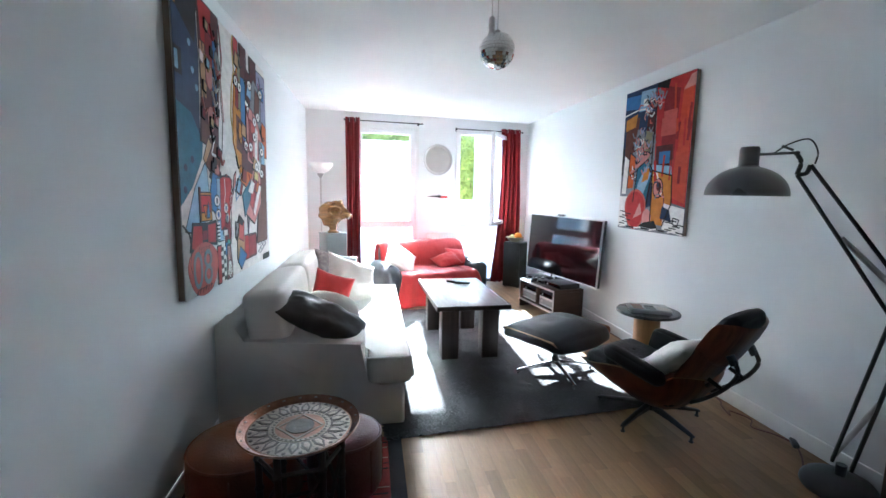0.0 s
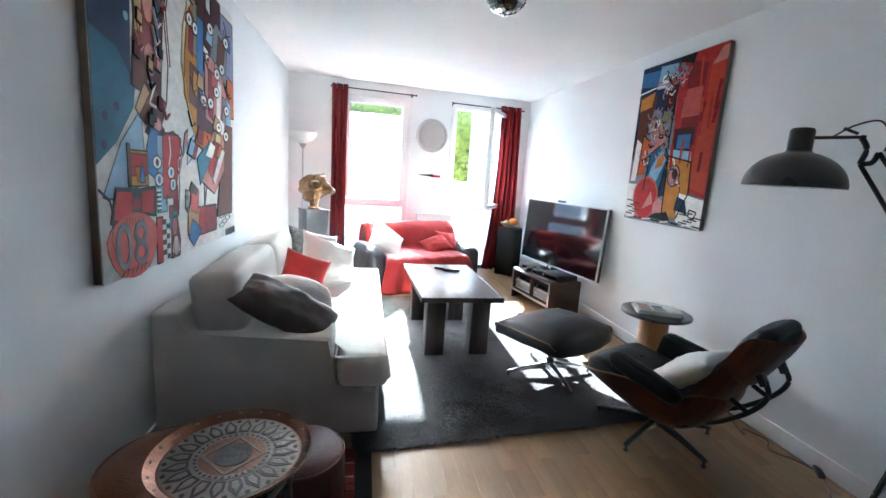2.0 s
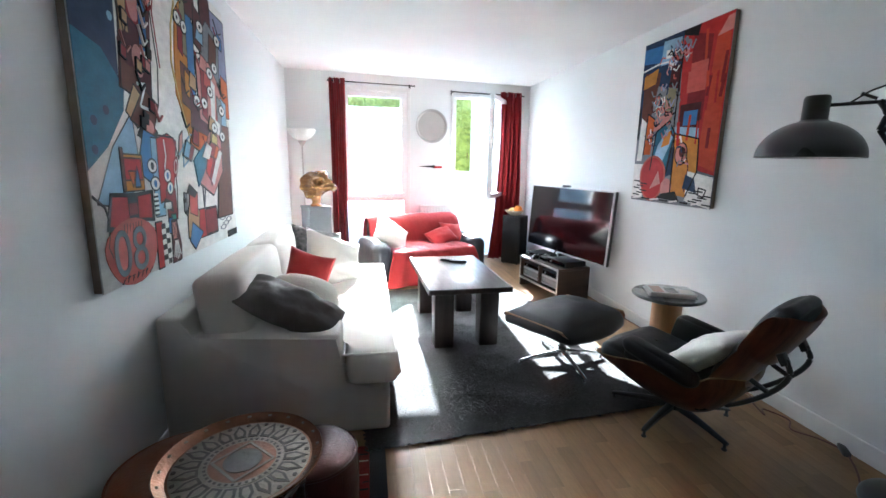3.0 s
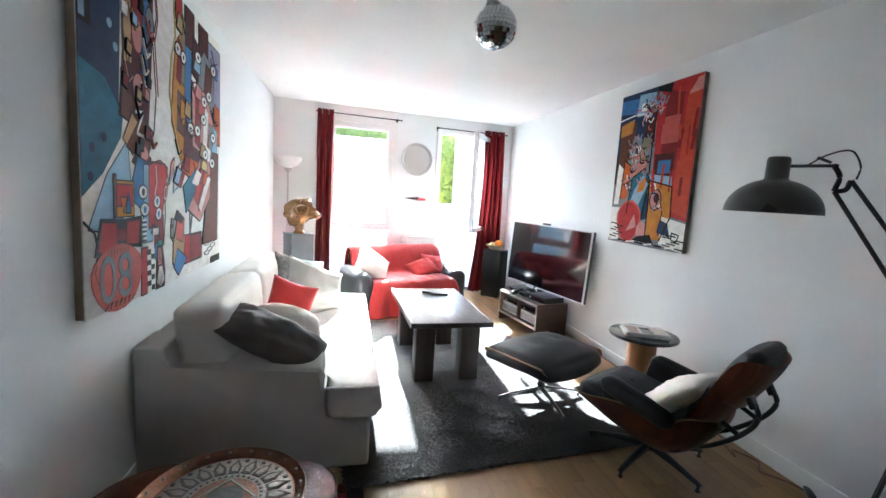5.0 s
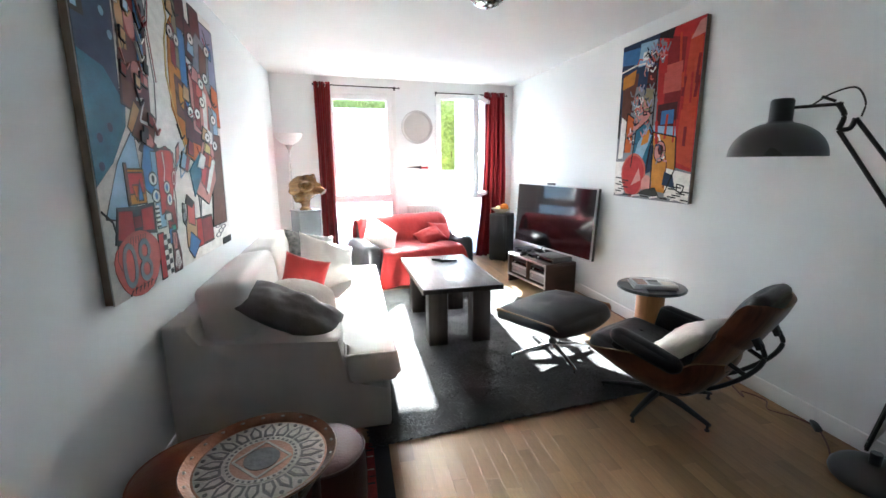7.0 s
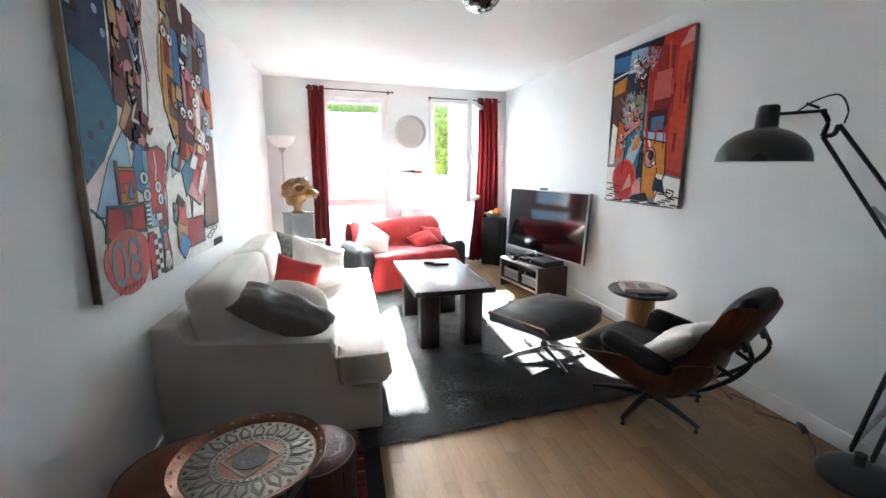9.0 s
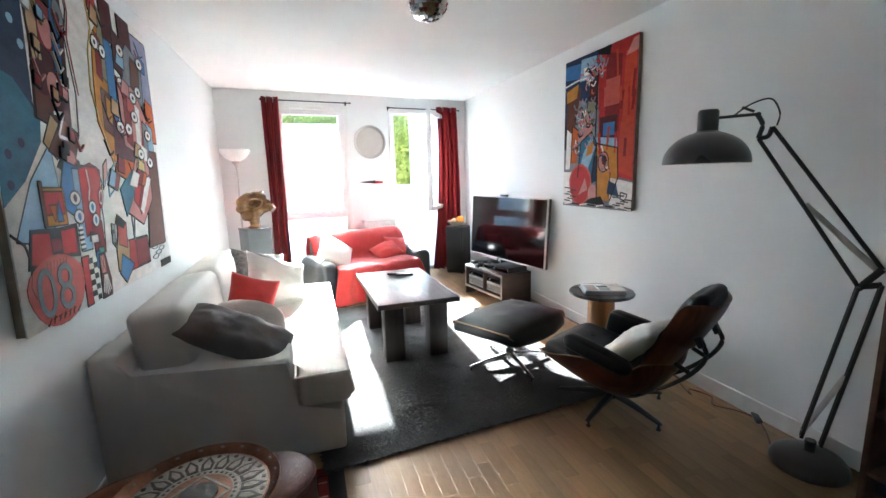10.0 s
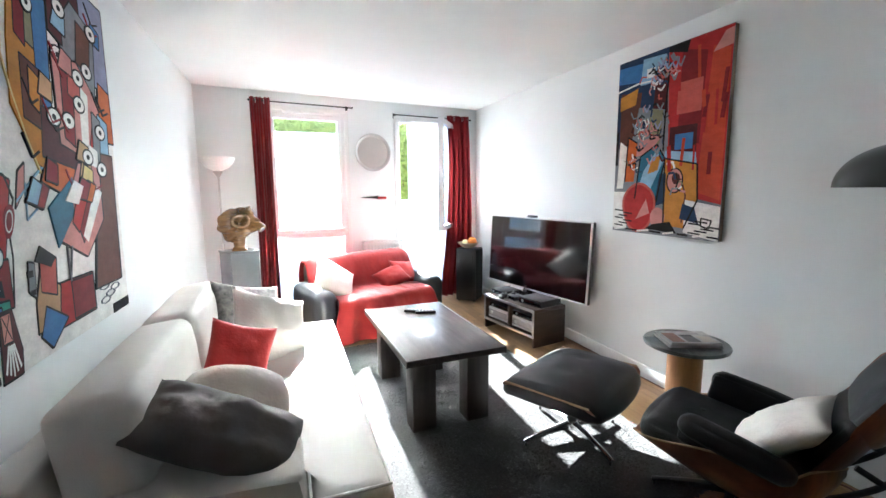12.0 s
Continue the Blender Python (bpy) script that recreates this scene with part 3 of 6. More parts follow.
# ---- long sofa on the west wall ----
SX, SY, SL = X0 + 0.012, 2.71, 1.95
sofa = thing("sofa", "long off-white cotton covered sofa against the wall", "sofa", (SX, SY, 0))
part("plinth", padded(0.135, 1.030, 0.20, SL - 0.20, 0.012, 0.250, 0.020, 0.004, 5), M["linen"], sofa)
part("back_frame", padded(0.0, 0.135, 0.20, SL - 0.20, 0.012, 0.65, 0.035, 0.004, 5, 1), M["linen"], sofa)


def side_panel(y0):
    """One upholstered end: the arm, the stub of the back and the low front, all in one plane."""
    poly = [(0.0, 0.012), (1.035, 0.012), (1.035, 0.250), (0.820, 0.262), (0.800, 0.285), (0.800, 0.532), (0.150, 0.532), (0.132, 0.547), (0.125, 0.652), (0.0, 0.652)]
    bm = prism(poly, 0.0, 0.235, 0.020, 3)
    along(bm, Matrix(((1, 0, 0, 0), (0, 0, -1, y0 + 0.235), (0, 1, 0, 0), (0, 0, 0, 1))))
    return bm


for y0 in (0.0, SL - 0.235):
    part("armrest", side_panel(y0), M["linen"], sofa, angle=50)
for x in (0.06, 0.97):
    for y in (0.06, SL - 0.06):
        part("foot", box(x - 0.025, x + 0.025, y - 0.025, y + 0.025, 0.0, 0.020, 0.004), M["dark_wood"], sofa)


def t_cushion(y0, y1, ear_low):
    inner = 0.245
    if ear_low:
        poly = [(0.14, y0 + inner), (0.825, y0 + inner), (0.825, y0), (1.082, y0), (1.082, y1), (0.14, y1)]
    else:
        poly = [(0.14, y0), (1.082, y0), (1.082, y1), (0.825, y1), (0.825, y1 - inner), (0.14, y1 - inner)]
    bm = prism(poly, 0.254, 0.430, 0.048, 5)
    bmesh.ops.triangulate(bm, faces=[f for f in bm.faces if len(f.verts) > 4])
    bmesh.ops.subdivide_edges(bm, edges=[e for e in bm.edges if e.calc_length() > 0.12], cuts=4, use_grid_fill=True)
    ym = (y0 + y1) / 2
    for v in bm.verts:
        if v.co.z > 0.38:
            a, b = (v.co.x - 0.6) / 0.5, (v.co.y - ym) / (y1 - y0) * 2
            v.co.z += 0.022 * max(0, 1 - a * a) * max(0, 1 - b * b) + 0.004 * noise.noise(v.co * 9)
        elif abs(v.co.z - 0.348) < 0.05 and v.co.x > 1.0:
            v.co.x += 0.012
    return bm, poly


for y0, y1, ear in ((0.0, SL / 2 - 0.004, True), (SL / 2 + 0.004, SL, False)):
    bm, poly = t_cushion(y0, y1, ear)
    seat = part("seat_cushion", bm, M["linen"], sofa, angle=60)
    ring = []
    cx, cy = sum(q[0] for q in poly) / 6, sum(q[1] for q in poly) / 6
    for k, (px, py) in enumerate(poly):
        ring.append((px + (0.012 if px < 0.5 else -0.012), py + (0.012 if py < cy else -0.012), 0.424))
    dense = []
    for k in range(6):
        a, b = Vector(ring[k]), Vector(ring[(k + 1) % 6])
        dense += [a.lerp(b, s / 8) for s in range(8)]
    part("piping", tube(dense, 0.006, 6, closed=True), M["piping"], seat)
for y0, y1 in ((0.10, 0.975), (0.985, SL - 0.09)):
    bm = padded(-0.115, 0.115, y0, y1, -0.155, 0.155, 0.045, 0.014, 7, y0)
    back = part("back_cushion", along(bm, pose(0.245, 0, 0.648, 0, -7, 0)), M["linen"], sofa, angle=80)
    ring = [(0.329 + 0.006 * math.sin(q * 3), y0 + 0.03 + (y1 - y0 - 0.06) * q, 0.764 + 0.008 * math.sin(q * 7)) for q in np.linspace(0, 1, 20)]
    part("piping", tube(ring, 0.004, 6), M["piping"], back)


def cushion(at, u, v, w, d, h, mat, label, seed, rumple=0.012, rounded=0.0):
    bm = pillow(w, d, h, 20, rumple, seed)
    for p in bm.verts:
        x, y = p.co.x / w * 2, p.co.y / d * 2
        p.co.x *= 1 - rounded * (1 - math.sqrt(max(0.3, 1 - y * y / 2)))
        p.co.y *= 1 - rounded * (1 - math.sqrt(max(0.3, 1 - x * x / 2)))
    single("cushion", bm, M[mat], label, "cushion", basis(at, u, v), angle=180)


HERE = Matrix.Translation((-0.020, 0.225, 0.020))
LONG, WIDE = Vector((0.88, -0.05, -0.44)), Vector((0.12, 0.92, 0.22))
cushion((-0.012, 2.690, 0.592), LONG, WIDE, 0.56, 0.33, 0.15, "taupe", "large dark taupe satin cushion leaning on the sofa arm", 1, 0.024, 0.32)
cushion((-0.01, 3.00, 0.540), (0.9, 0.10, -0.22), (0.1, 0.8, 0.45), 0.46, 0.36, 0.19, "beige", "beige cotton cushion lying behind the dark cushion", 2, rounded=1.0)
cushion((-0.04, 3.46, 0.545), (0.82, 0.22, -0.32), (0.22, 0.45, 0.85), 0.32, 0.37, 0.11, "red", "small red cotton cushion standing on the sofa seat", 3)
cushion((-0.05, 3.24, 0.470), (0.95, 0.2, 0.0), (-0.2, 0.95, 0.05), 0.36, 0.30, 0.07, "red", "small red cotton cushion lying flat on the sofa", 4)
cushion((0.10, 3.86, 0.545), (0.75, 0.55, -0.38), (-0.15, 0.40, 0.85), 0.52, 0.48, 0.16, "cream", "large cream cotton cushion leaning on the sofa arm", 5, 0.02)
cushion((-0.03, 4.12, 0.585), (0.75, 0.55, -0.25), (-0.25, 0.40, 0.85), 0.48, 0.44, 0.10, "patterned", "grey patterned cushion behind the cream cushion", 6)

HERE = Matrix()

# ---- red loveseat before the windows ----
RS = pose(1.10, 5.42, 0, 0, 0, 17)
love = thing("loveseat", "dark blue-grey leather loveseat under a red throw", "loveseat", RS)
part("base", padded(-0.62, 0.62, 0.06, 0.76, 0.05, 0.27, 0.03, 0.005, 5), M["navy"], love)
part("seat", padded(-0.50, 0.50, 0.03, 0.58, 0.26, 0.375, 0.045, 0.015, 6), M["navy"], love)
part("backrest", along(padded(-0.56, 0.56, -0.11, 0.11, -0.22, 0.22, 0.07, 0.02, 6), pose(0, 0.66, 0.47, -12, 0, 0)), M["navy"], love)
for s in (-1, 1):
    arm = padded(-0.10, 0.10, -0.36, 0.36, -0.23, 0.20, 0.075, 0.015, 6, s)
    part("armrest", along(arm, pose(s * 0.60, 0.40, 0.28, 0, 0, 0)), M["navy"], love)
for x in (-0.58, 0.58):
    for y in (0.1, 0.70):
        part("foot", rod_between((x, y, 0), (x, y, 0.06), 0.02), M["black_plastic"], love)


def throw():
    """The cloth runs over the back, down it, over the seat and down the front."""
    line = ((0.82, 0.38), (0.815, 0.58), (0.765, 0.705), (0.665, 0.728), (0.575, 0.66), (0.525, 0.52), (0.47, 0.418), (0.30, 0.408), (0.10, 0.405), (0.005, 0.375),
            (-0.025, 0.25), (-0.040, 0.12), (-0.055, 0.02))
    prof = smooth_path([(0, y, z) for y, z in line], 5)
    bm = bmesh.new()
    nx = 60
    rows = []
    for k, q in enumerate(prof):
        t = k / (len(prof) - 1)
        row = []
        for i in range(nx + 1):
            s = 2 * i / nx - 1
            half = 0.60 if t < 0.42 else (0.50 + 0.12 * max(0, (t - 0.70) * 3))
            x = s * half + 0.01 * noise.noise(Vector((t * 9, s * 2, 1)))
            hang = max(0, (t - 0.72) / 0.28)
            crease = 0.010 * noise.noise(Vector((s * 5, t * 12, 2))) + 0.006 * noise.noise(Vector((s * 14, t * 20, 7)))
            y = q.y + crease - 0.022 * hang * math.sin(s * 14 + 2 * noise.noise(Vector((s * 3, 0, 0)))) - 0.02 * hang
            z = q.z + crease * 0.8
            if t < 0.42:
                z -= 0.05 * max(0, abs(s) - 0.90) * 8
            row.append(bm.verts.new((x, y, max(z, 0.012))))
        rows.append(row)
    for a, b in zip(rows, rows[1:]):
        for i in range(nx):
            bm.faces.new((a[i], a[i + 1], b[i + 1], b[i]))
    ob = single("throw", bm, M["red_throw"], "creased red cotton throw spread over the loveseat", "throw", RS, angle=180)
    sol = ob.modifiers.new("cloth", "SOLIDIFY")
    sol.thickness = 0.006


throw()


def loveseat_cushion(at, u, v, w, d, h, mat, label, seed):
    single("cushion", pillow(w, d, h, 18, 0.012, seed), M[mat], label, "cushion", RS @ basis(at, u, v), angle=180)


loveseat_cushion((-0.41, 0.33, 0.545), (0.80, 0.0, -0.55), (0.3, 0.65, 0.5), 0.46, 0.42, 0.13, "cream", "white cotton cushion leaning in the loveseat corner", 8)
loveseat_cushion((0.25, 0.38, 0.475), (0.85, -0.05, 0.30), (-0.1, 0.7, 0.45), 0.34, 0.28, 0.10, "red", "small red cushion leaning on the loveseat back", 9)
loveseat_cushion((0.42, 0.42, 0.505), (0.9, 0.0, -0.12), (0.0, 0.6, 0.7), 0.30, 0.28, 0.10, "red", "small red cushion in the loveseat corner", 10)

# ---- rugs ----
RUG = pose(1.10, 3.91, 0, 0, 0, 5.5)
RW, RD = 0.89, 1.27


def shag():
    rug = thing("shag_rug", "charcoal grey long pile rug on the parquet", "rug", RUG)
    part("backing", box(-RW, RW, -RD, RD, 0.002, 0.014, 0.003), M["rug"], rug)
    rng = np.random.default_rng(3)
    n = 70000
    x, y = rng.uniform(-RW - 0.012, RW + 0.012, n), rng.uniform(-RD - 0.012, RD + 0.012, n)
    swirl = np.sin(x * 9 + 2.1 * np.sin(y * 7)) + np.cos(y * 11 + 1.7 * np.sin(x * 8))
    a = swirl * 1.6 + rng.normal(0, 0.8, n)
    lean = rng.uniform(0.010, 0.022, n)
    h = rng.uniform(0.002, 0.0055, n)
    w = rng.uniform(0.004, 0.008, n)
    base = np.stack([x, y, np.full(n, 0.012)], 1)
    side = np.stack([-np.sin(a), np.cos(a), np.zeros(n)], 1) * w[:, None]
    tip = base + np.stack([np.cos(a) * lean, np.sin(a) * lean, h], 1)
    verts = np.stack([base - side, base + side, tip + side * 0.3, tip - side * 0.3], 1).reshape(-1, 3)
    me = bpy.data.meshes.new("shag")
    me.from_pydata(verts.tolist(), [], np.arange(4 * n).reshape(-1, 4).tolist())
    me.materials.append(M["rug"])
    ob = tagged(new("shag", me), kind="stuff")
    ob.parent = rug


shag()

kil = thing("kilim_rug", "small red striped woven rug with a black border", "rug", (-0.100, 1.77, 0), 0)
part("ground_weave", box(-0.47, 0.44, -0.95, 0.83, 0.001, 0.006, 0.001), M["kilim_red"], kil)
part("border", box(0.44, 0.515, -0.955, 0.835, 0.001, 0.008, 0.002), M["kilim_black"], kil, "black woven border")
part("border", box(-0.515, -0.47, -0.955, 0.835, 0.001, 0.008, 0.002), M["kilim_black"], kil, "black woven border")
rr = random.Random(4)
for i in range(38):
    y = -0.90 + i * 0.045
    x = -0.46
    while x < 0.42:
        ln = rr.uniform(0.05, 0.26)
        if rr.random() < 0.55:
            part("woven_stripe", box(x, min(x + ln, 0.435), y, y + rr.uniform(0.005, 0.010), 0.006, 0.0075), M["kilim_black"] if rr.random() < 0.5 else M["kilim_pale"], kil, smooth=False)
        x += ln + 0.02

# ---- coffee table ----
ct = thing("coffee_table", "dark stained rustic wooden coffee table on thick legs", "coffee table", (1.050, 4.105, 0), 1.5)
part("tabletop", box(-0.30, 0.30, -0.55, 0.55, 0.445, 0.485, 0.006), M["wenge"], ct)
for x in (-0.30, 0.30):
    part("edge_batten", box(x - 0.004 if x > 0 else x - 0.006, x + 0.006 if x > 0 else x + 0.004, -0.551, 0.551, 0.443, 0.487, 0.003), M["wenge"], ct)
for x in (-0.175, 0.165):
    for y in (-0.40, 0.36):
        part("leg", box(x - 0.072, x + 0.072, y - 0.062, y + 0.062, 0.012, 0.446, 0.006), M["wenge_v"], ct)
rem = thing("remote_control", "black remote control lying on the coffee table", "remote control", (1.075, 4.435, 0.486), 62)
part("body", box(-0.025, 0.025, -0.085, 0.085, 0.0, 0.02, 0.006), M["black_plastic"], rem)
for i in range(5):
    part("button", box(-0.014, 0.014, -0.06 + i * 0.028, -0.048 + i * 0.028, 0.0195, 0.0225, 0.001), M["grey_plastic"], rem)
rem2 = thing("remote_control", "black remote control lying on the coffee table", "remote control", (1.135, 4.385, 0.486), 80)
part("body", box(-0.022, 0.022, -0.075, 0.075, 0.0, 0.018, 0.006), M["black_plastic"], rem2)
for i in range(5):
    part("button", box(-0.012, 0.012, -0.055 + i * 0.024, -0.045 + i * 0.024, 0.0175, 0.0205, 0.001), M["grey_plastic"], rem2)


# ---- television corner ----
TVA = -78.8
tv = thing("television", "large flat black television with a thin silver bezel", "television", pose(2.405, 4.955, 0.770, 0, 0, TVA) @ pose(0, 0, 0, -3.5, 0, 0))
W2, H2 = 0.668, 0.350
part("housing", box(-W2, W2, 0.004, 0.045, -H2, H2, 0.008), M["black_plastic"], tv)
bz = bmesh.new()
for a, b, c, d in ((-W2, W2, -H2, -H2 + 0.014), (-W2, W2, H2 - 0.010, H2), (-W2, -W2 + 0.010, -H2 + 0.014, H2 - 0.010), (W2 - 0.010, W2, -H2 + 0.014, H2 - 0.010)):
    box(a, b, -0.008, 0.012, c, d, 0.002, 1, bm=bz)
part("bezel", bz, M["silver_plastic"], tv, "thin silver bezel")
part("screen", box(-W2 + 0.009, W2 - 0.009, -0.003, 0.006, -H2 + 0.013, H2 - 0.009), M["screen"], tv, smooth=False)
arm = box(-0.05, 0.05, 0.045, 0.07, -0.12, 0.12, 0.004)
part("wall_bracket", arm, M["black_plastic"], tv)
part("stand_post", box(-0.022, 0.022, 0.048, 0.075, -0.424, -0.1, 0.004), M["black_plastic"], tv)
cm = thing("sensor_camera", "small black camera bar on top of the television", "camera", tv.matrix_basis @ pose(-0.06, 0.015, H2 + 0.0))
part("body", box(-0.055, 0.055, -0.02, 0.02, 0.002, 0.024, 0.006), M["black_plastic"], cm)
part("clip", box(-0.02, 0.02, -0.022, 0.03, -0.004, 0.004, 0.002), M["black_plastic"], cm)

HERE = pose(2.185, 4.565, 0, 0, 0, 10) @ Matrix.Translation((-2.20, -4.20, 0))
con = thing("media_console", "low dark brown open media console against the wall", "media console", (2.20, 4.20, 0))
CD, CL = 0.375, 0.74
part("top_board", box(0, CD, 0, CL, 0.315, 0.345, 0.003), M["brown_wood"], con)
part("bottom_board", box(0.002, CD, 0.026, CL - 0.026, 0.085, 0.112, 0.003), M["brown_wood"], con)
for y in (0, CL - 0.025):
    part("side_panel", box(0, CD, y, y + 0.025, 0.0, 0.315, 0.003), M["brown_wood"], con)
part("divider", box(0.01, CD - 0.02, CL / 2 - 0.012, CL / 2 + 0.012, 0.112, 0.315, 0.002), M["brown_wood"], con)
part("back_panel", box(CD - 0.012, CD - 0.002, 0.026, CL - 0.026, 0.112, 0.315), M["brown_wood"], con)
for z in (0.085, 0.318):
    part("front_trim", box(-0.006, 0.0, 0.0, CL, z, z + 0.024, 0.002), M["steel"], con, "steel front edge")
for y in (0.0, CL - 0.022):
    part("front_trim", box(-0.006, 0.0, y, y + 0.022, 0.109, 0.318, 0.002), M["steel"], con, "steel front edge")


def device(name, label, cat, x, y, z, w, d, h, mat="black_plastic", turn=0, lights=True):
    o = thing(name, label, cat, (x, y, z), turn)
    part("case", box(-d / 2, d / 2, -w / 2, w / 2, 0.0, h, min(0.006, h / 5)), M[mat], o)
    part("front_panel", box(-d / 2 - 0.003, -d / 2 + 0.001, -w / 2 + 0.01, w / 2 - 0.01, h * 0.2, h * 0.8, 0.001), M["grey_plastic"] if mat != "black_plastic" else M["screen"], o)
    if lights:
        part("knob", rod_between((-d / 2 - 0.010, w * 0.3, h / 2), (-d / 2 - 0.002, w * 0.3, h / 2), h * 0.18), M["steel"], o)
    return o


device("game_console", "black games console lying on the media console", "games console", 2.405, 4.36, 0.345, 0.28, 0.26, 0.060, turn=4)
device("video_player", "thin black video player on the media console", "video player", 2.39, 4.83, 0.345, 0.22, 0.22, 0.045)
device("set_top_box", "small black set-top box on the media console", "set-top box", 2.33, 4.60, 0.345, 0.14, 0.13, 0.035, turn=-8)
device("audio_amplifier", "silver audio amplifier inside the media console", "amplifier", 2.375, 4.765, 0.112, 0.31, 0.28, 0.105, "silver_plastic")
device("disc_player", "black disc player stacked on the amplifier", "disc player", 2.375, 4.765, 0.217, 0.30, 0.26, 0.050)
device("tape_deck", "silver cassette deck inside the media console", "cassette deck", 2.375, 4.395, 0.112, 0.31, 0.27, 0.10, "silver_plastic")
device("receiver", "black receiver stacked inside the media console", "receiver", 2.375, 4.395, 0.212, 0.30, 0.26, 0.060)
for k, (x, y) in enumerate(((2.26, 4.70), (2.36, 4.685))):
    g = thing("game_controller", "black game controller lying on the console", "game controller", (x, y, 0.345 if k == 0 else 0.345), 40 * k)
    part("body", padded(-0.05, 0.05, -0.03, 0.03, 0.0, 0.04, 0.018, 0.004, 3), M["black_plastic"], g)
    for s in (-1, 1):
        part("stick", rod_between((s * 0.02, 0, 0.036), (s * 0.02, 0, 0.052), 0.007), M["grey_plastic"], g)
        part("grip", padded(s * 0.055 - 0.015, s * 0.055 + 0.015, -0.055, 0.0, 0.0, 0.034, 0.013, 0.002, 2), M["black_plastic"], g)
hp = thing("headphones", "black headphones lying on the media console", "headphones", (2.48, 4.60, 0.345), 20)
part("headband", tube([(0.07 * math.cos(a), 0.02, 0.035 + 0.075 * math.sin(a)) for a in np.linspace(0, math.pi, 14)], 0.008, 8), M["black_plastic"], hp)
for s in (-1, 1):
    part("ear_cup", rod_between((s * 0.085, 0.02, 0.035), (s * 0.055, 0.02, 0.035), 0.035, seg=18), M["black_plastic"], hp)
for k, (a, b) in enumerate((((2.58, 4.45, 0.35), (2.59, 4.40, 0.52)), ((2.585, 4.80, 0.35), (2.55, 4.72, 0.55)), ((2.57, 5.05, 0.35), (2.48, 4.98, 0.54)))):
    mid = ((a[0] + b[0]) / 2 + 0.02, (a[1] + b[1]) / 2 - 0.06, a[2] + 0.05)
    single("cable", tube(smooth_path([a, mid, b], 6), 0.004, 6), M["black_plastic"], "thin black cable hanging behind the television", "cable")

HERE = Matrix.Translation((-0.09, 0.26, 0))
sp = thing("loudspeaker", "tall black floor loudspeaker in the window corner", "loudspeaker", (2.44, 6.10, 0), 45)
part("cabinet", box(-0.128, 0.128, -0.128, 0.128, 0.012, 0.665, 0.006), M["black_plastic"], sp)
part("grille", box(-0.116, 0.116, -0.137, -0.128, 0.03, 0.65, 0.004), M["speaker_cloth"], sp)
part("grille_frame", box(-0.137, -0.128, -0.10, 0.10, 0.03, 0.65, 0.004), M["black_plastic"], sp)
for x in (-0.1, 0.1):
    for y in (-0.1, 0.1):
        part("foot", rod_between((x, y, 0), (x, y, 0.014), 0.014), M["black_plastic"], sp)
bw = thing("fruit_bowl", "pale shallow bowl standing on the loudspeaker", "bowl", (2.42, 6.09, 0.666))
part("bowl", lathe([(0.0, 0.0), (0.05, 0.0), (0.06, 0.006), (0.10, 0.035), (0.135, 0.068), (0.130, 0.070), (0.095, 0.042), (0.05, 0.012), (0, 0.010)], 28), M["bowl_wood"], bw)


def fruit(x, y, z, r, mat, label, name):
    o = thing(name, label, "fruit", (x, y, z))
    part("flesh", lathe([(0, -r * 0.95), (r * 0.4, -r * 0.9), (r * 0.8, -r * 0.58), (r, 0), (r * 0.82, r * 0.56), (r * 0.42, r * 0.86), (r * 0.10, r * 0.90), (0, r * 0.86)], 22), M[mat], o)
    part("stalk", rod_between((0, 0, r * 0.84), (0.003, 0, r * 1.02), 0.004), M["twig"], o)


fruit(2.455, 6.045, 0.752, 0.058, "orange_peel", "large orange fruit in the bowl", "orange")
fruit(2.365, 6.06, 0.728, 0.042, "pale_fruit", "pale yellow fruit in the bowl", "apple")
fruit(2.40, 6.14, 0.728, 0.042, "pale_fruit", "pale yellow fruit in the bowl", "apple")

# ---- side table ----
HERE = Matrix.Translation((-0.075, 0.195, 0))
st = thing("side_table", "round dark grey side table on a honey wood column", "side table", (2.385, 2.975, 0))
part("tabletop", lathe([(0, 0.500), (0.212, 0.500), (0.222, 0.506), (0.224, 0.516), (0.218, 0.524), (0, 0.525)], 56), M["slate"], st)
part("column", lathe([(0, 0.02), (0.092, 0.02), (0.092, 0.495), (0.10, 0.500), (0, 0.500)], 36), M["orange_wood"], st)
part("foot_plate", lathe([(0, 0.001), (0.165, 0.001), (0.168, 0.010), (0.160, 0.020), (0, 0.022)], 44), M["slate"], st)
for k, (dx, dy, tn, mt) in enumerate(((0, 0, -24, "white_paper"), (0.004, 0.006, -21, "paper"), (0.01, -0.002, -26, "white_paper"), (0.012, 0.004, -22, "paper"))):
    mg = thing("magazine", "printed magazine in a small stack on the table", "magazine", (2.375 + dx, 2.965 + dy, 0.5255 + 0.0065 * k), tn, "magazines")
    part("pages", box(-0.135, 0.135, -0.10, 0.10, 0.0, 0.0055, 0.001), M["white_paper"], mg)
    part("cover", box(-0.136, 0.136, -0.101, 0.101, 0.0055, 0.0063), M[mt], mg, smooth=False)
    if k == 3:
        for i, (cc) in enumerate(("rosewood", "slate", "beige")):
            part("picture", box(-0.12 + i * 0.085, -0.05 + i * 0.085, -0.08, 0.07 - 0.03 * i, 0.0063, 0.0068), M[cc], mg, smooth=False)


HERE = Matrix()


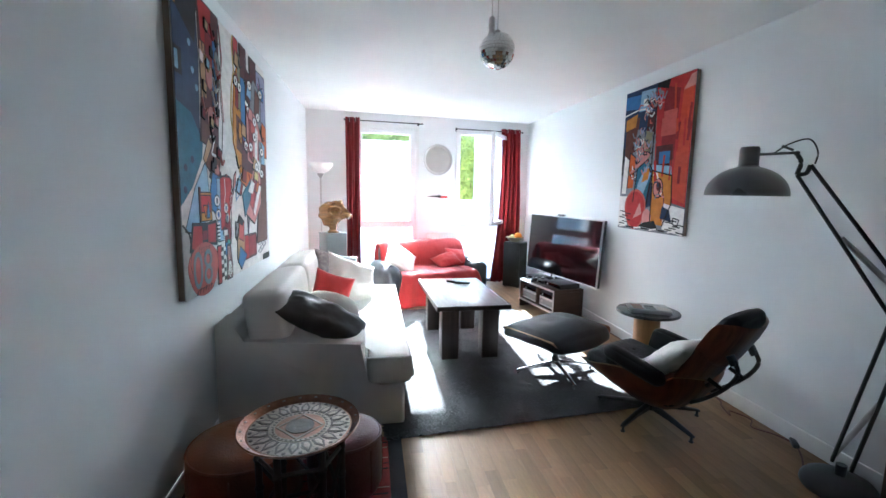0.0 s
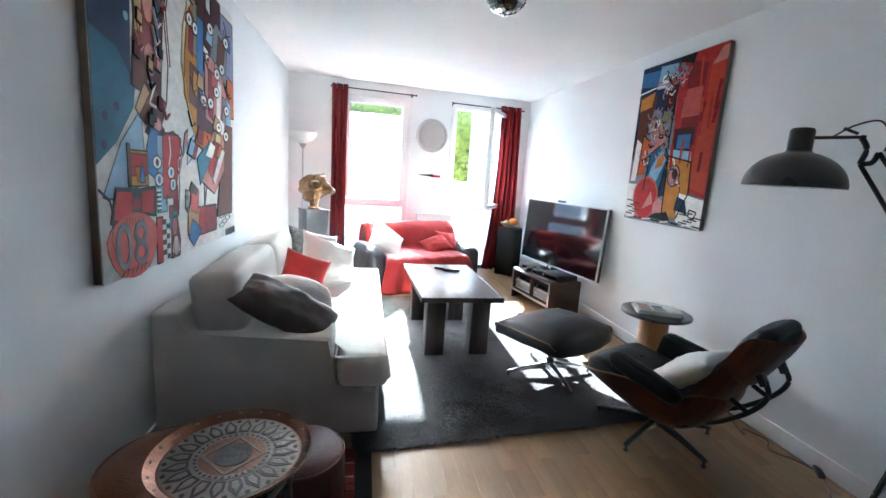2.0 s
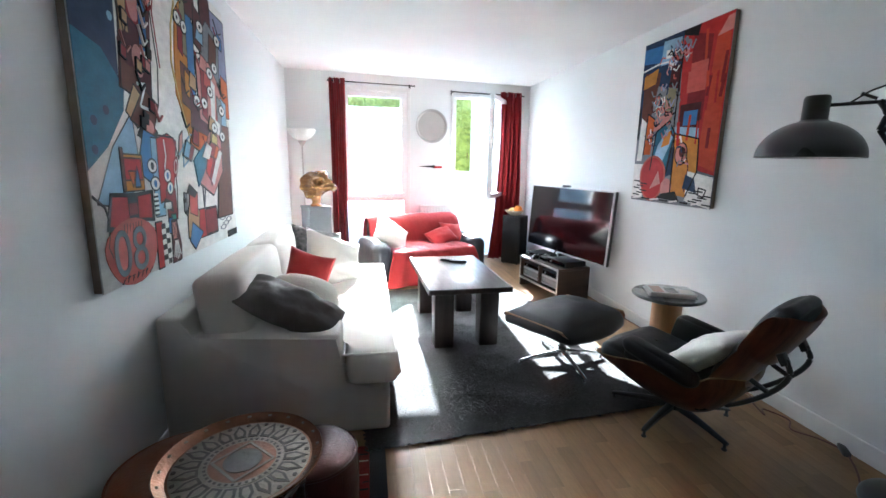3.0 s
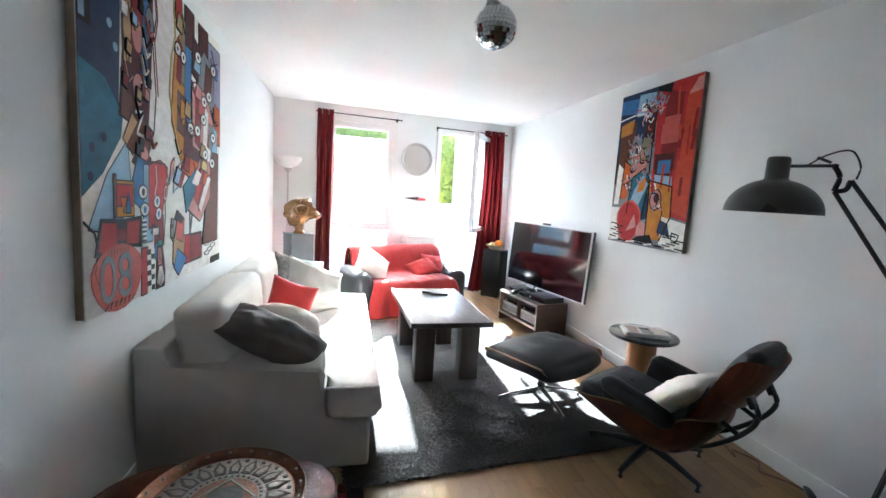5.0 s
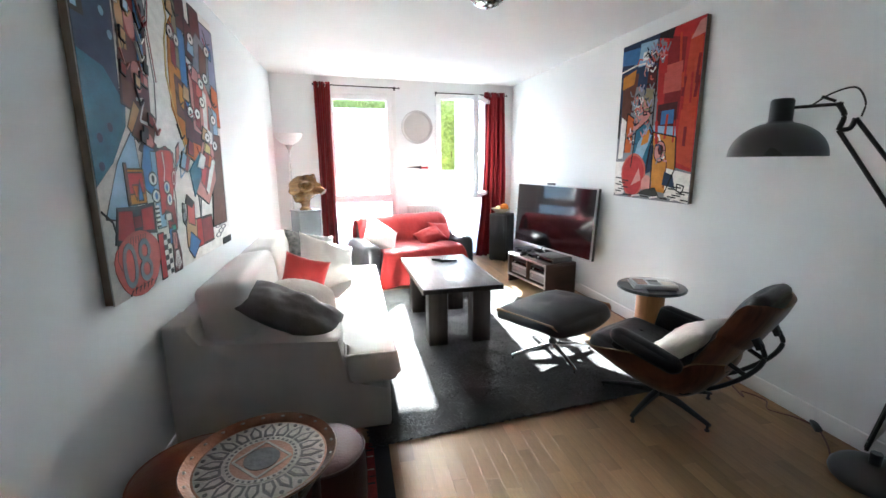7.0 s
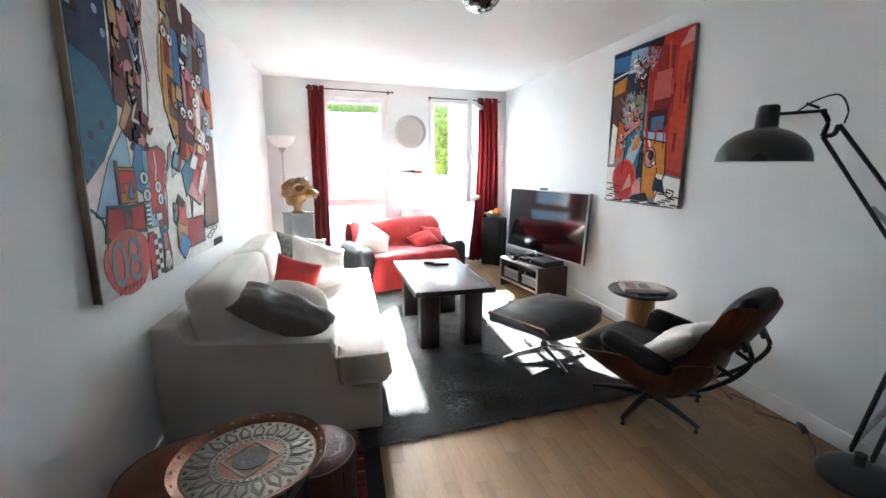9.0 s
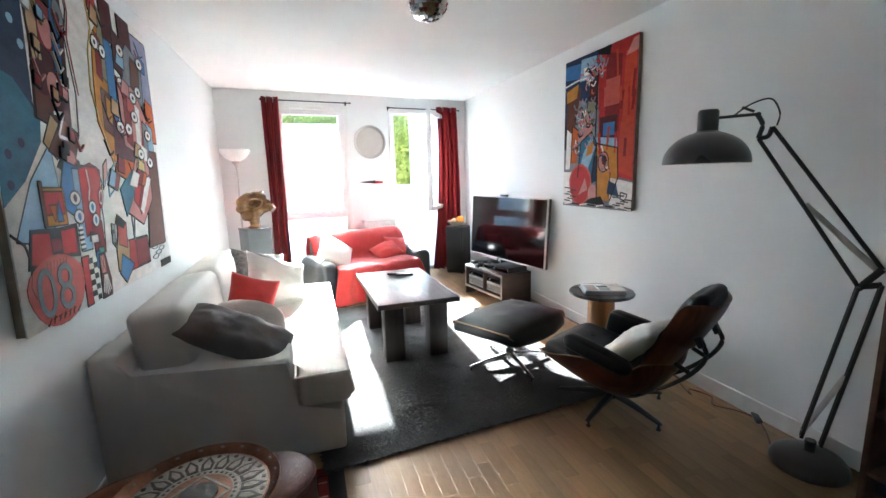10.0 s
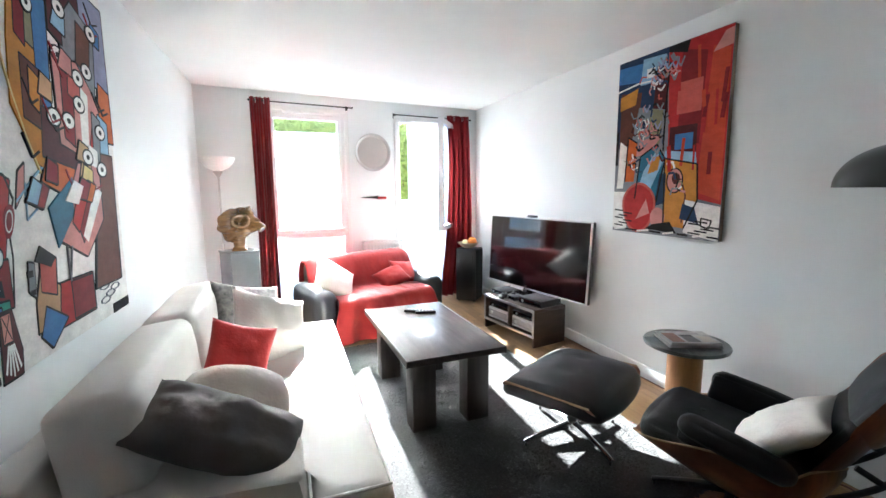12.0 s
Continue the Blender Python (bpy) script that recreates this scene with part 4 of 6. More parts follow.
# ---- lounge chair and ottoman ----
def shell_sheet(profile, half, dish, z_curl=0.0, thick=0.012, nx=20, taper=None, pw=2.4):
    """A bent plywood shell: the profile runs along u and z, the sides curl up by dish."""
    pts = smooth_path([(u, 0, z) for u, z in profile], 6)
    bm = bmesh.new()
    rows = []
    n = len(pts)
    for k, q in enumerate(pts):
        t = k / (n - 1)
        a, b = pts[max(k - 1, 0)], pts[min(k + 1, n - 1)]
        d = (b - a).normalized()
        nor = Vector((-d.z, 0, d.x))
        wd = half * (taper(t) if taper else 1)
        row = []
        for i in range(nx + 1):
            s = 2 * i / nx - 1
            p = q + nor * (dish(t) if callable(dish) else dish) * abs(s) ** pw
            row.append(bm.verts.new((p.x, s * wd, p.z)))
        rows.append(row)
    for a, b in zip(rows, rows[1:]):
        for i in range(nx):
            bm.faces.new((a[i], a[i + 1], b[i + 1], b[i]))
    geom = bmesh.ops.solidify(bm, geom=bm.faces[:], thickness=thick)
    return bm


def oval(least=0.66, power=3.6):
    """Half widths of a panel with well rounded corners."""
    return lambda t: least + (1 - least) * max(0.0, 1 - abs(2 * t - 1) ** power) ** (1 / power)


def round_ends(power=4.0, least=0.72):
    return lambda t: least + (1 - least) * (1 - abs(2 * t - 1) ** power)


def star_base(parent, arms, radius, hub_z, start, mats, foot=True):
    part("column", lathe([(0, 0.06), (0.030, 0.06), (0.030, 0.12), (0.020, 0.13), (0.020, hub_z), (0, hub_z)], 20), M["dark_metal"], parent)
    part("hub", lathe([(0, 0.055), (0.035, 0.055), (0.040, 0.075), (0.034, 0.105), (0, 0.11)], 20), M[mats], parent)
    for k in range(arms):
        a = radians(start + 360 / arms * k)
        d = Vector((math.cos(a), math.sin(a), 0))
        side = Vector((-d.y, d.x, 0))
        bm = bmesh.new()
        rings = []
        for s, zc, wd, hh in ((0.02, 0.085, 0.019, 0.022), (0.5, 0.070, 0.016, 0.014), (0.93, 0.046, 0.013, 0.008), (1.0, 0.040, 0.011, 0.006)):
            c = d * radius * s + Vector((0, 0, zc))
            rings.append([bm.verts.new(c + side * wd * x + Vector((0, 0, hh * z))) for x, z in ((-1, -1), (1, -1), (1, 0.5), (0.4, 1), (-0.4, 1), (-1, 0.5))])
        for p, q in zip(rings, rings[1:]):
            for i in range(6):
                bm.faces.new((p[i], p[(i + 1) % 6], q[(i + 1) % 6], q[i]))
        bm.faces.new(rings[0][::-1])
        bm.faces.new(rings[-1])
        leg = part("leg", bm, [M[mats]], parent)
        cc = d * radius * 0.96
        part("glide", lathe([(0, 0.0), (0.013, 0.0), (0.014, 0.006), (0.008, 0.012), (0.008, 0.040), (0, 0.040)], 14, centre=(cc.x, cc.y, 0)), M["dark_metal"], leg)


FACE = 116
ch = thing("lounge_chair", "black leather lounge chair with rosewood plywood shells", "lounge chair", pose(1.985, 2.620, 0, 0, 0, FACE) @ Matrix.Scale(0.95, 4))
star_base(ch, 5, 0.335, 0.14, -80 - FACE, "dark_metal")
# stations of the seat shell: ahead, bottom height, side height, half width
stations = [(0.365, 0.338, 0.345, 0.262), (0.31, 0.302, 0.345, 0.288), (0.22, 0.250, 0.360, 0.305), (0.12, 0.200, 0.385, 0.315), (0.0, 0.165, 0.402, 0.320),
            (-0.10, 0.155, 0.388, 0.320), (-0.20, 0.172, 0.388, 0.312), (-0.27, 0.220, 0.436, 0.285), (-0.33, 0.295, 0.440, 0.215), (-0.365, 0.360, 0.420, 0.130)]


def bowl(rows, thick=0.012, nx=24):
    """A moulded plywood seat shell, its sides rising from the bottom to their own height."""
    low = smooth_path([(u, 0, z) for u, z, _, _ in rows], 5)
    top = smooth_path([(u, w, z) for u, _, z, w in rows], 5)
    bm = bmesh.new()
    grid = []
    for p, q in zip(low, top):
        row = []
        for i in range(nx + 1):
            a = (2 * i / nx - 1) * math.pi / 2
            side = math.copysign(abs(math.sin(a)) ** 0.62, a)
            up = 1 - max(0.0, math.cos(a)) ** 0.85
            row.append(bm.verts.new((p.x + (q.x - p.x) * up, side * q.y, p.z + (q.z - p.z) * up)))
        grid.append(row)
    for r0, r1 in zip(grid, grid[1:]):
        for i in range(nx):
            bm.faces.new((r0[i], r0[i + 1], r1[i + 1], r1[i]))
    bmesh.ops.solidify(bm, geom=bm.faces[:], thickness=thick)
    return bm, top


bm, brim = bowl(stations)
seat_shell = part("seat_shell", bm, M["rosewood"], ch)
for s in (-1, 1):
    part("shell_edge", tube([(p.x, s * p.y, p.z + 0.002) for p in brim], 0.0045, 6), M["veneer_edge"], seat_shell, "pale plywood edge")
part("seat_cushion", along(padded(-0.30, 0.30, -0.262, 0.262, -0.055, 0.055, 0.050, 0.028, 8), pose(0.045, 0, 0.312, 0, -9, 0)), M["leather"], ch, angle=80)
back_prof = [(-0.320, 0.350), (-0.375, 0.430), (-0.425, 0.520), (-0.462, 0.600)]
part("back_shell", shell_sheet(back_prof, 0.295, lambda t: -0.105 * oval()(t) ** 2, pw=3, thick=0.012, taper=oval()), M["rosewood"], ch)
part("back_cushion", along(padded(-0.125, 0.140, -0.205, 0.205, -0.035, 0.045, 0.04, 0.02, 7), pose(-0.325, 0, 0.510, 0, 60, 0)), M["leather"], ch, angle=80)
head_prof = [(-0.448, 0.520), (-0.495, 0.605), (-0.540, 0.690), (-0.572, 0.772)]
head_shell = part("head_shell", shell_sheet(head_prof, 0.285, lambda t: -0.135 * oval()(t) ** 2, pw=3, thick=0.012, taper=oval()), M["rosewood"], ch)
part("head_cushion", along(padded(-0.130, 0.125, -0.200, 0.200, -0.040, 0.055, 0.045, 0.022, 7), pose(-0.445, 0, 0.700, 0, 60, 0)), M["leather"], ch, angle=80)
for s in (-1, 1):
    part("armrest", along(padded(-0.205, 0.200, -0.047, 0.047, -0.048, 0.045, 0.043, 0.006, 6), pose(-0.030, s * 0.300, 0.442, 0, -11, -s * 3)), M["leather"], ch, angle=80)
    part("arm_panel", along(padded(-0.17, 0.18, -0.020, 0.020, -0.075, 0.06, 0.018, 0.003, 4), pose(-0.01, s * 0.268, 0.415, 0, -11, -s * 3)), M["leather"], ch, angle=80)
    brace = smooth_path([(-0.300, s * 0.13, 0.262), (-0.360, s * 0.135, 0.305), (-0.445, s * 0.14, 0.385), (-0.505, s * 0.14, 0.465), (-0.525, s * 0.14, 0.530), (-0.500, s * 0.135, 0.585)], 5)
    part("back_brace", tube(brace, 0.012, 8), M["dark_metal"], ch)
    part("brace_mount", along(box(-0.014, 0.014, -0.026, 0.026, -0.028, 0.028, 0.005), pose(-0.492, s * 0.135, 0.585, 0, 30, 0)), M["dark_metal"], ch)
    part("brace_spacer", rod_between((-0.385, s * 0.138, 0.440), (-0.463, s * 0.138, 0.405), 0.012), M["black_plastic"], ch)
for x, y in ((-0.03, -0.1), (-0.03, 0.1), (0.14, 0.0)):
    part("button", lathe([(0, 0.0), (0.012, 0.0), (0.010, 0.005), (0, 0.007)], 12, centre=(x, y, 0.402 + (x - 0.05) * 0.19)), M["leather"], ch)
part("under_plate", box(-0.10, 0.10, -0.09, 0.09, 0.126, 0.143, 0.006), M["dark_metal"], ch)

cushion_m = ch.matrix_basis @ basis((-0.155, 0.075, 0.470), (0.03, 0.98, 0.03), (-0.72, 0.0, 0.62))
single("cushion", pillow(0.43, 0.43, 0.14, 20, 0.018, 21), M["cream"], "white cotton cushion leaning in the lounge chair", "cushion", cushion_m, angle=180)

ot = thing("ottoman", "black leather ottoman with a rosewood plywood shell", "ottoman", (1.657, 3.318, 0), 28)
star_base(ot, 4, 0.315, 0.275, -90 - 28 + 2, "chrome")
oprof = [(-0.334, 0.372), (-0.312, 0.340), (-0.24, 0.312), (-0.10, 0.280), (0.10, 0.280), (0.24, 0.312), (0.312, 0.340), (0.334, 0.372)]
shell = part("shell", shell_sheet(oprof, 0.262, 0.0, taper=round_ends(6, 0.90), pw=3), M["rosewood"], ot)
for s in (-1, 1):
    part("shell_edge", tube([(s * 0.334, y, 0.374) for y in np.linspace(-0.232, 0.232, 9)], 0.0055, 6), M["veneer_edge"], shell, "pale plywood edge")
bm = padded(-0.328, 0.328, -0.262, 0.262, 0.312, 0.400, 0.050, 0.042, 9, 3)
for v in bm.verts:
    v.co.z -= 0.012 * (v.co.x / 0.32) ** 4 + 0.035 * (abs(v.co.y) / 0.26) ** 4 + 0.014 * math.exp(-((abs(v.co.x) - 0.11) ** 2 + v.co.y ** 2) / 0.0022) * (v.co.z > 0.38)
part("seat_cushion", bm, M["leather"], ot, angle=80)
for x in (-0.11, 0.11):
    part("button", lathe([(0, 0.0), (0.014, 0.0), (0.012, 0.006), (0, 0.009)], 14, centre=(x, 0, 0.419)), M["leather"], ot)
part("under_plate", box(-0.09, 0.09, -0.08, 0.08, 0.255, 0.276, 0.006), M["dark_metal"], ot)

# ---- big articulated floor lamp ----
BX, BY = 2.462, 1.868
LD = Vector((0.6, -0.8, 0))
lamp = thing("floor_lamp", "large dark grey articulated floor lamp with a domed shade", "floor lamp", (BX, BY, 0))


def lp(s, z, off=0.0):
    """A point in the lamp's plane: s metres from the base away from the shade."""
    return Vector((LD.x * s - LD.y * off, LD.y * s + LD.x * off, z))


part("base", lathe([(0, 0.0), (0.145, 0.0), (0.150, 0.012), (0.147, 0.030), (0.130, 0.052), (0.095, 0.068), (0.04, 0.078), (0, 0.079)], 48), M["lamp_grey"], lamp)
part("base_socket", rod_between((0, 0, 0.07), (0, 0, 0.13), 0.022), M["lamp_grey"], lamp)
lowA, lowB = lp(-0.035, 0.135), lp(0.035, 0.115)
elA, elB = lp(0.085, 0.865), lp(0.155, 0.880)
upA, upB = lp(-0.302, 1.495), lp(-0.255, 1.540)
elC = lp(0.150, 0.945)
for a, b in ((lowA, elA), (lowB, elB)):
    for off in (-0.012, 0.012):
        o = Vector((-LD.y * off, LD.x * off, 0))
        part("lower_arm", rod_between(a + o, b + o, 0.0075), M["dark_metal"], lamp)
for a, b in ((elA, upA), (elC, upB)):
    part("upper_arm", rod_between(a, b, 0.0085), M["dark_metal"], lamp)
part("elbow_plate", rod_between(elA - Vector((0, 0, 0.01)), elC, 0.014), M["dark_metal"], lamp)
part("elbow_plate", rod_between(elA, elB, 0.013), M["dark_metal"], lamp)
part("spring", rod_between(lp(0.145, 0.93, 0.012), lp(-0.115, 1.205, 0.012), 0.012), M["steel"], lamp, "grey coil spring")
part("spring", rod_between(lp(-0.03, 0.16, 0.016), lp(0.09, 0.46, 0.016), 0.012), M["steel"], lamp, "grey coil spring")
part("head_link", tube(smooth_path([upA, lp(-0.268, 1.502), upB], 6), 0.010, 8), M["dark_metal"], lamp)
part("head_link", tube(smooth_path([upA, lp(-0.292, 1.555), lp(-0.318, 1.605)], 6), 0.010, 8), M["dark_metal"], lamp)
SHC = lp(-0.500, 1.392)
part("head_rod", rod_between(lp(-0.470, 1.598), lp(-0.300, 1.600), 0.007), M["dark_metal"], lamp)
part("wing_screw", rod_between(lp(-0.325, 1.612), lp(-0.372, 1.635), 0.006), M["dark_metal"], lamp)
dome = [(0.184 * math.cos(a), 0.150 * math.sin(a)) for a in np.linspace(0, math.pi / 2 - 0.28, 12)]
part("shade", lathe([(0.178, -0.001), (0.185, -0.001)] + dome + [(0.046, 0.150)], 64, centre=SHC), M["lamp_grey"], lamp, "dark grey domed metal shade", angle=60)
part("shade_lining", lathe([(0.179 * math.cos(a), 0.144 * math.sin(a)) for a in np.linspace(0, math.pi / 2, 10)], 48, centre=SHC), M["lamp_white"], lamp, "white enamelled inside of the shade")
part("shade_cap", lathe([(0.044, 0.150), (0.044, 0.235), (0.038, 0.245), (0, 0.246)], 28, centre=SHC), M["dark_metal"], lamp)
part("bulb", lathe([(0, 0.030), (0.025, 0.042), (0.032, 0.065), (0.02, 0.105), (0.014, 0.14), (0, 0.14)], 20, centre=SHC), M["bulb"], lamp)
part("head_cable", tube(smooth_path([lp(-0.40, 1.602), lp(-0.34, 1.645), lp(-0.27, 1.660), lp(-0.235, 1.60), lp(-0.24, 1.545)], 6), 0.004, 6), M["dark_metal"], lamp)

HERE = Matrix.Translation((0, 0.235, 0))
cb = thing("lamp_cable", "thin dark red lamp cable lying along the skirting", "cable", (2.5, 2.0, 0))
pts = [(2.40, 1.75), (2.52, 1.86), (2.605, 1.98), (2.585, 2.08), (2.52, 2.17), (2.59, 2.25), (2.545, 2.36), (2.50, 2.31), (2.545, 2.43), (2.60, 2.52), (2.612, 2.8), (2.612, 3.4), (2.612, 4.2)]
part("wire", tube(smooth_path([(x - 2.5, y - 2.0, 0.006) for x, y in pts], 8), 0.0042, 6), M["cable_red"], cb)
part("switch", along(box(-0.045, 0.045, -0.016, 0.016, 0.0, 0.024, 0.007), pose(0.105, -0.02, 0.001, 0, 0, 55)), M["black_plastic"], cb, "black inline foot switch")

# ---- tray table and leather poufs ----
HERE = Matrix()
TX, TY, TZ = -0.010, 1.888, 0.495
tt = thing("tray_table", "round engraved copper tray on a dark folding wooden stand", "tray table", (TX, TY, 0))
tray = part("tray", lathe([(0, 0.0), (0.192, 0.0), (0.198, 0.006), (0.206, 0.011), (0.218, 0.019), (0.221, 0.023), (0.218, 0.027), (0.204, 0.019), (0.196, 0.013), (0.190, 0.0065), (0, 0.006)], 72, centre=(0, 0, TZ)), M["copper"], tt)


def disc(r0, r1, z, seg=48):
    return lathe([(r0, z), (r1, z), (r1, z + 0.0012), (r0, z + 0.0012)] if r0 else [(0, z), (r1, z), (r1, z + 0.0012), (0, z + 0.0012)], seg)


ENGRAVED = Matrix.Diagonal((1.15, 1.15, 1.0, 1.0))
part("engraved_field", along(disc(0.088, 0.160, 0.0), ENGRAVED @ Matrix.Translation((0, 0, TZ + 0.0065))), M["tin"], tray, "tinned engraved band")
part("engraved_centre", along(disc(0, 0.045, 0.0), ENGRAVED @ Matrix.Translation((0, 0, TZ + 0.0090))), M["niello"], tray)
part("engraved_ring", along(disc(0.078, 0.092, 0.0), ENGRAVED @ Matrix.Translation((0, 0, TZ + 0.0080))), M["tin"], tray)
for k in range(20):
    a = 2 * math.pi * k / 20
    m = ENGRAVED @ Matrix.Translation((0, 0, TZ + 0.0078)) @ pose(0, 0, 0, 0, 0, math.degrees(a))
    part("engraved_petal", along(prism([(0.097, -0.013), (0.125, -0.016), (0.157, 0.0), (0.125, 0.016), (0.097, 0.013)], 0, 0.0012), m), M["niello"], tray, smooth=False)
    part("engraved_leaf", along(prism([(0.104, -0.006), (0.122, -0.009), (0.143, 0.0), (0.122, 0.009), (0.104, 0.006)], 0.0012, 0.0024), m), M["tin"], tray, smooth=False)
    b = m @ pose(0, 0, 0, 0, 0, 9)
    part("engraved_dot", along(rod_between((0.151, 0, 0), (0.151, 0, 0.0014), 0.006, seg=10), b), M["niello"], tray)
    part("rim_bead", along(lathe([(0.0065, 0), (0.005, 0.002), (0, 0.003)], 8, centre=(0.1805, 0, 0.0120)), b), M["tin"], tray)
for k in range(4):
    m = ENGRAVED @ Matrix.Translation((0, 0, TZ + 0.0076)) @ pose(0, 0, 0, 0, 0, 45 + 90 * k)
    part("engraved_bar", along(box(0.048, 0.055, -0.052, 0.052, 0, 0.0014), m), M["tin"], tray, smooth=False)
for k in range(36):
    m = ENGRAVED @ Matrix.Translation((0, 0, TZ + 0.0092)) @ pose(0, 0, 0, 0, 0, 10 * k)
    part("engraved_mark", along(box(0.0815, 0.0885, -0.0035, 0.0035, 0, 0.0008), m), M["niello"], tray, smooth=False)
for k in range(6):
    a0, a1 = radians(60 * k + 8), radians(60 * k + 8)
    top = Vector((0.150 * math.cos(a1), 0.150 * math.sin(a1), TZ - 0.002))
    foot = Vector((0.150 * math.cos(a0), 0.150 * math.sin(a0), 0.008))
    leg = part("leg", rod_between(foot, top, 0.013, seg=10), M["dark_wood"], tt)
    for z in (0.12, 0.28, 0.40):
        part("turned_ring", lathe([(0.013, -0.012), (0.018, 0), (0.013, 0.012)], 12, centre=(foot.x, foot.y, z)), M["dark_wood"], leg)
    q = radians(60 * (k + 1) + 8)
    nxt = Vector((0.150 * math.cos(q), 0.150 * math.sin(q), 0))
    for z0, z1 in ((0.13, 0.13), (0.40, 0.40)):
        part("stretcher", rod_between((foot.x, foot.y, z0), (nxt.x, nxt.y, z1), 0.008, seg=8), M["dark_wood"], tt)
    part("cross_bar", rod_between((foot.x, foot.y, 0.15), (nxt.x, nxt.y, 0.38), 0.007, seg=8), M["dark_wood"], tt)
    inl = along(prism([(-0.008, 0), (-0.002, -0.002), (0, -0.008), (0.002, -0.002), (0.008, 0), (0.002, 0.002), (0, 0.008), (-0.002, 0.002)], 0, 0.001), pose(foot.x * 1.09, foot.y * 1.09, 0.20, 90, 0, math.degrees(a0) + 90))
    part("inlay", inl, M["pearl"], leg, "mother-of-pearl inlay")


def pouf(x, y, r, h, mat, label):
    o = thing("pouf", label, "pouf", (x, y, 0.008), group="poufs")
    part("side", lathe([(0, 0), (r * 0.93, 0.0), (r, 0.03), (r * 1.01, h * 0.5), (r * 0.99, h - 0.035), (r * 0.95, h - 0.012)], 40), M[mat], o)
    part("top", lathe([(r * 0.95, h - 0.012), (r * 0.90, h - 0.002), (r * 0.6, h + 0.012), (r * 0.2, h + 0.010), (0, h + 0.004)], 40), M[mat], o)
    part("seam", tube([(r * 0.965 * math.cos(a), r * 0.965 * math.sin(a), h - 0.014) for a in np.linspace(0, 2 * math.pi, 49)[:-1]], 0.006, 6, closed=True), M[mat], o)
    for k in range(8):
        a = 2 * math.pi * k / 8
        part("side_stitch", tube([(r * 1.004 * math.cos(a), r * 1.004 * math.sin(a), z) for z in np.linspace(0.03, h - 0.04, 7)], 0.003, 5), M[mat], o)


pouf(-0.295, 2.185, 0.235, 0.285, "tan_leather", "round tan brown leather pouf under the tray")
pouf(0.130, 2.225, 0.170, 0.275, "ox_leather", "round oxblood leather pouf beside the tray table")

# ---- mirror ball ----
mb = thing("mirror_ball", "small silver mirror ball hanging from the ceiling", "mirror ball", (0.880, 2.500, 2.085))
RB = 0.088
part("core", lathe([(RB * 0.97 * math.cos(a), RB * 0.97 * math.sin(a)) for a in np.linspace(-math.pi / 2, math.pi / 2, 17)], 32), M["grey_plastic"], mb)
fac = bmesh.new()
nl = 17
rf = random.Random(8)
for k in range(nl):
    lat = -math.pi / 2 + math.pi * (k + 0.5) / nl
    cnt = max(4, int(2 * nl * math.cos(lat)))
    for i in range(cnt):
        lon = 2 * math.pi * i / cnt
        nrm = Vector((math.cos(lat) * math.cos(lon), math.cos(lat) * math.sin(lon), math.sin(lat)))
        e = Vector((-math.sin(lon), math.cos(lon), 0))
        u = nrm.cross(e)
        tilt = nrm + e * rf.uniform(-0.05, 0.05) + u * rf.uniform(-0.05, 0.05)
        tilt.normalize()
        e2 = e - tilt * e.dot(tilt)
        u2 = tilt.cross(e2)
        hw, hh = RB * math.pi * math.cos(lat) / cnt * 0.92, RB * math.pi / nl / 2 * 0.92
        c = nrm * RB
        fac.faces.new([fac.verts.new(c + e2 * hw * x + u2 * hh * z) for x, z in ((-1, -1), (1, -1), (1, 1), (-1, 1))])
part("mirror_tiling", fac, M["mirror"], mb, "square mirror facets", smooth=False)
part("cap", lathe([(0, RB - 0.004), (0.014, RB - 0.004), (0.014, RB + 0.008), (0, RB + 0.008)], 16), M["steel"], mb)
part("chain", rod_between((0, 0, RB), (0, 0, ZC - 2.085), 0.002), M["steel"], mb)
pl = thing("ceiling_lampholder", "white ceiling lampholder with a bare bulb", "ceiling light", (0.850, 2.500, ZC))
part("rose", lathe([(0, 0), (0.040, 0), (0.040, -0.012), (0.018, -0.030), (0, -0.030)], 24), M["trim"], pl)
part("flex", rod_between((0, 0, -0.03), (0, 0, -0.20), 0.003), M["trim"], pl)
part("holder", lathe([(0, -0.19), (0.016, -0.19), (0.018, -0.25), (0, -0.25)], 16), M["trim"], pl)
part("bulb", lathe([(0, -0.25), (0.012, -0.25), (0.022, -0.275), (0.026, -0.295), (0.018, -0.315), (0, -0.32)], 16), M["bulb"], pl)

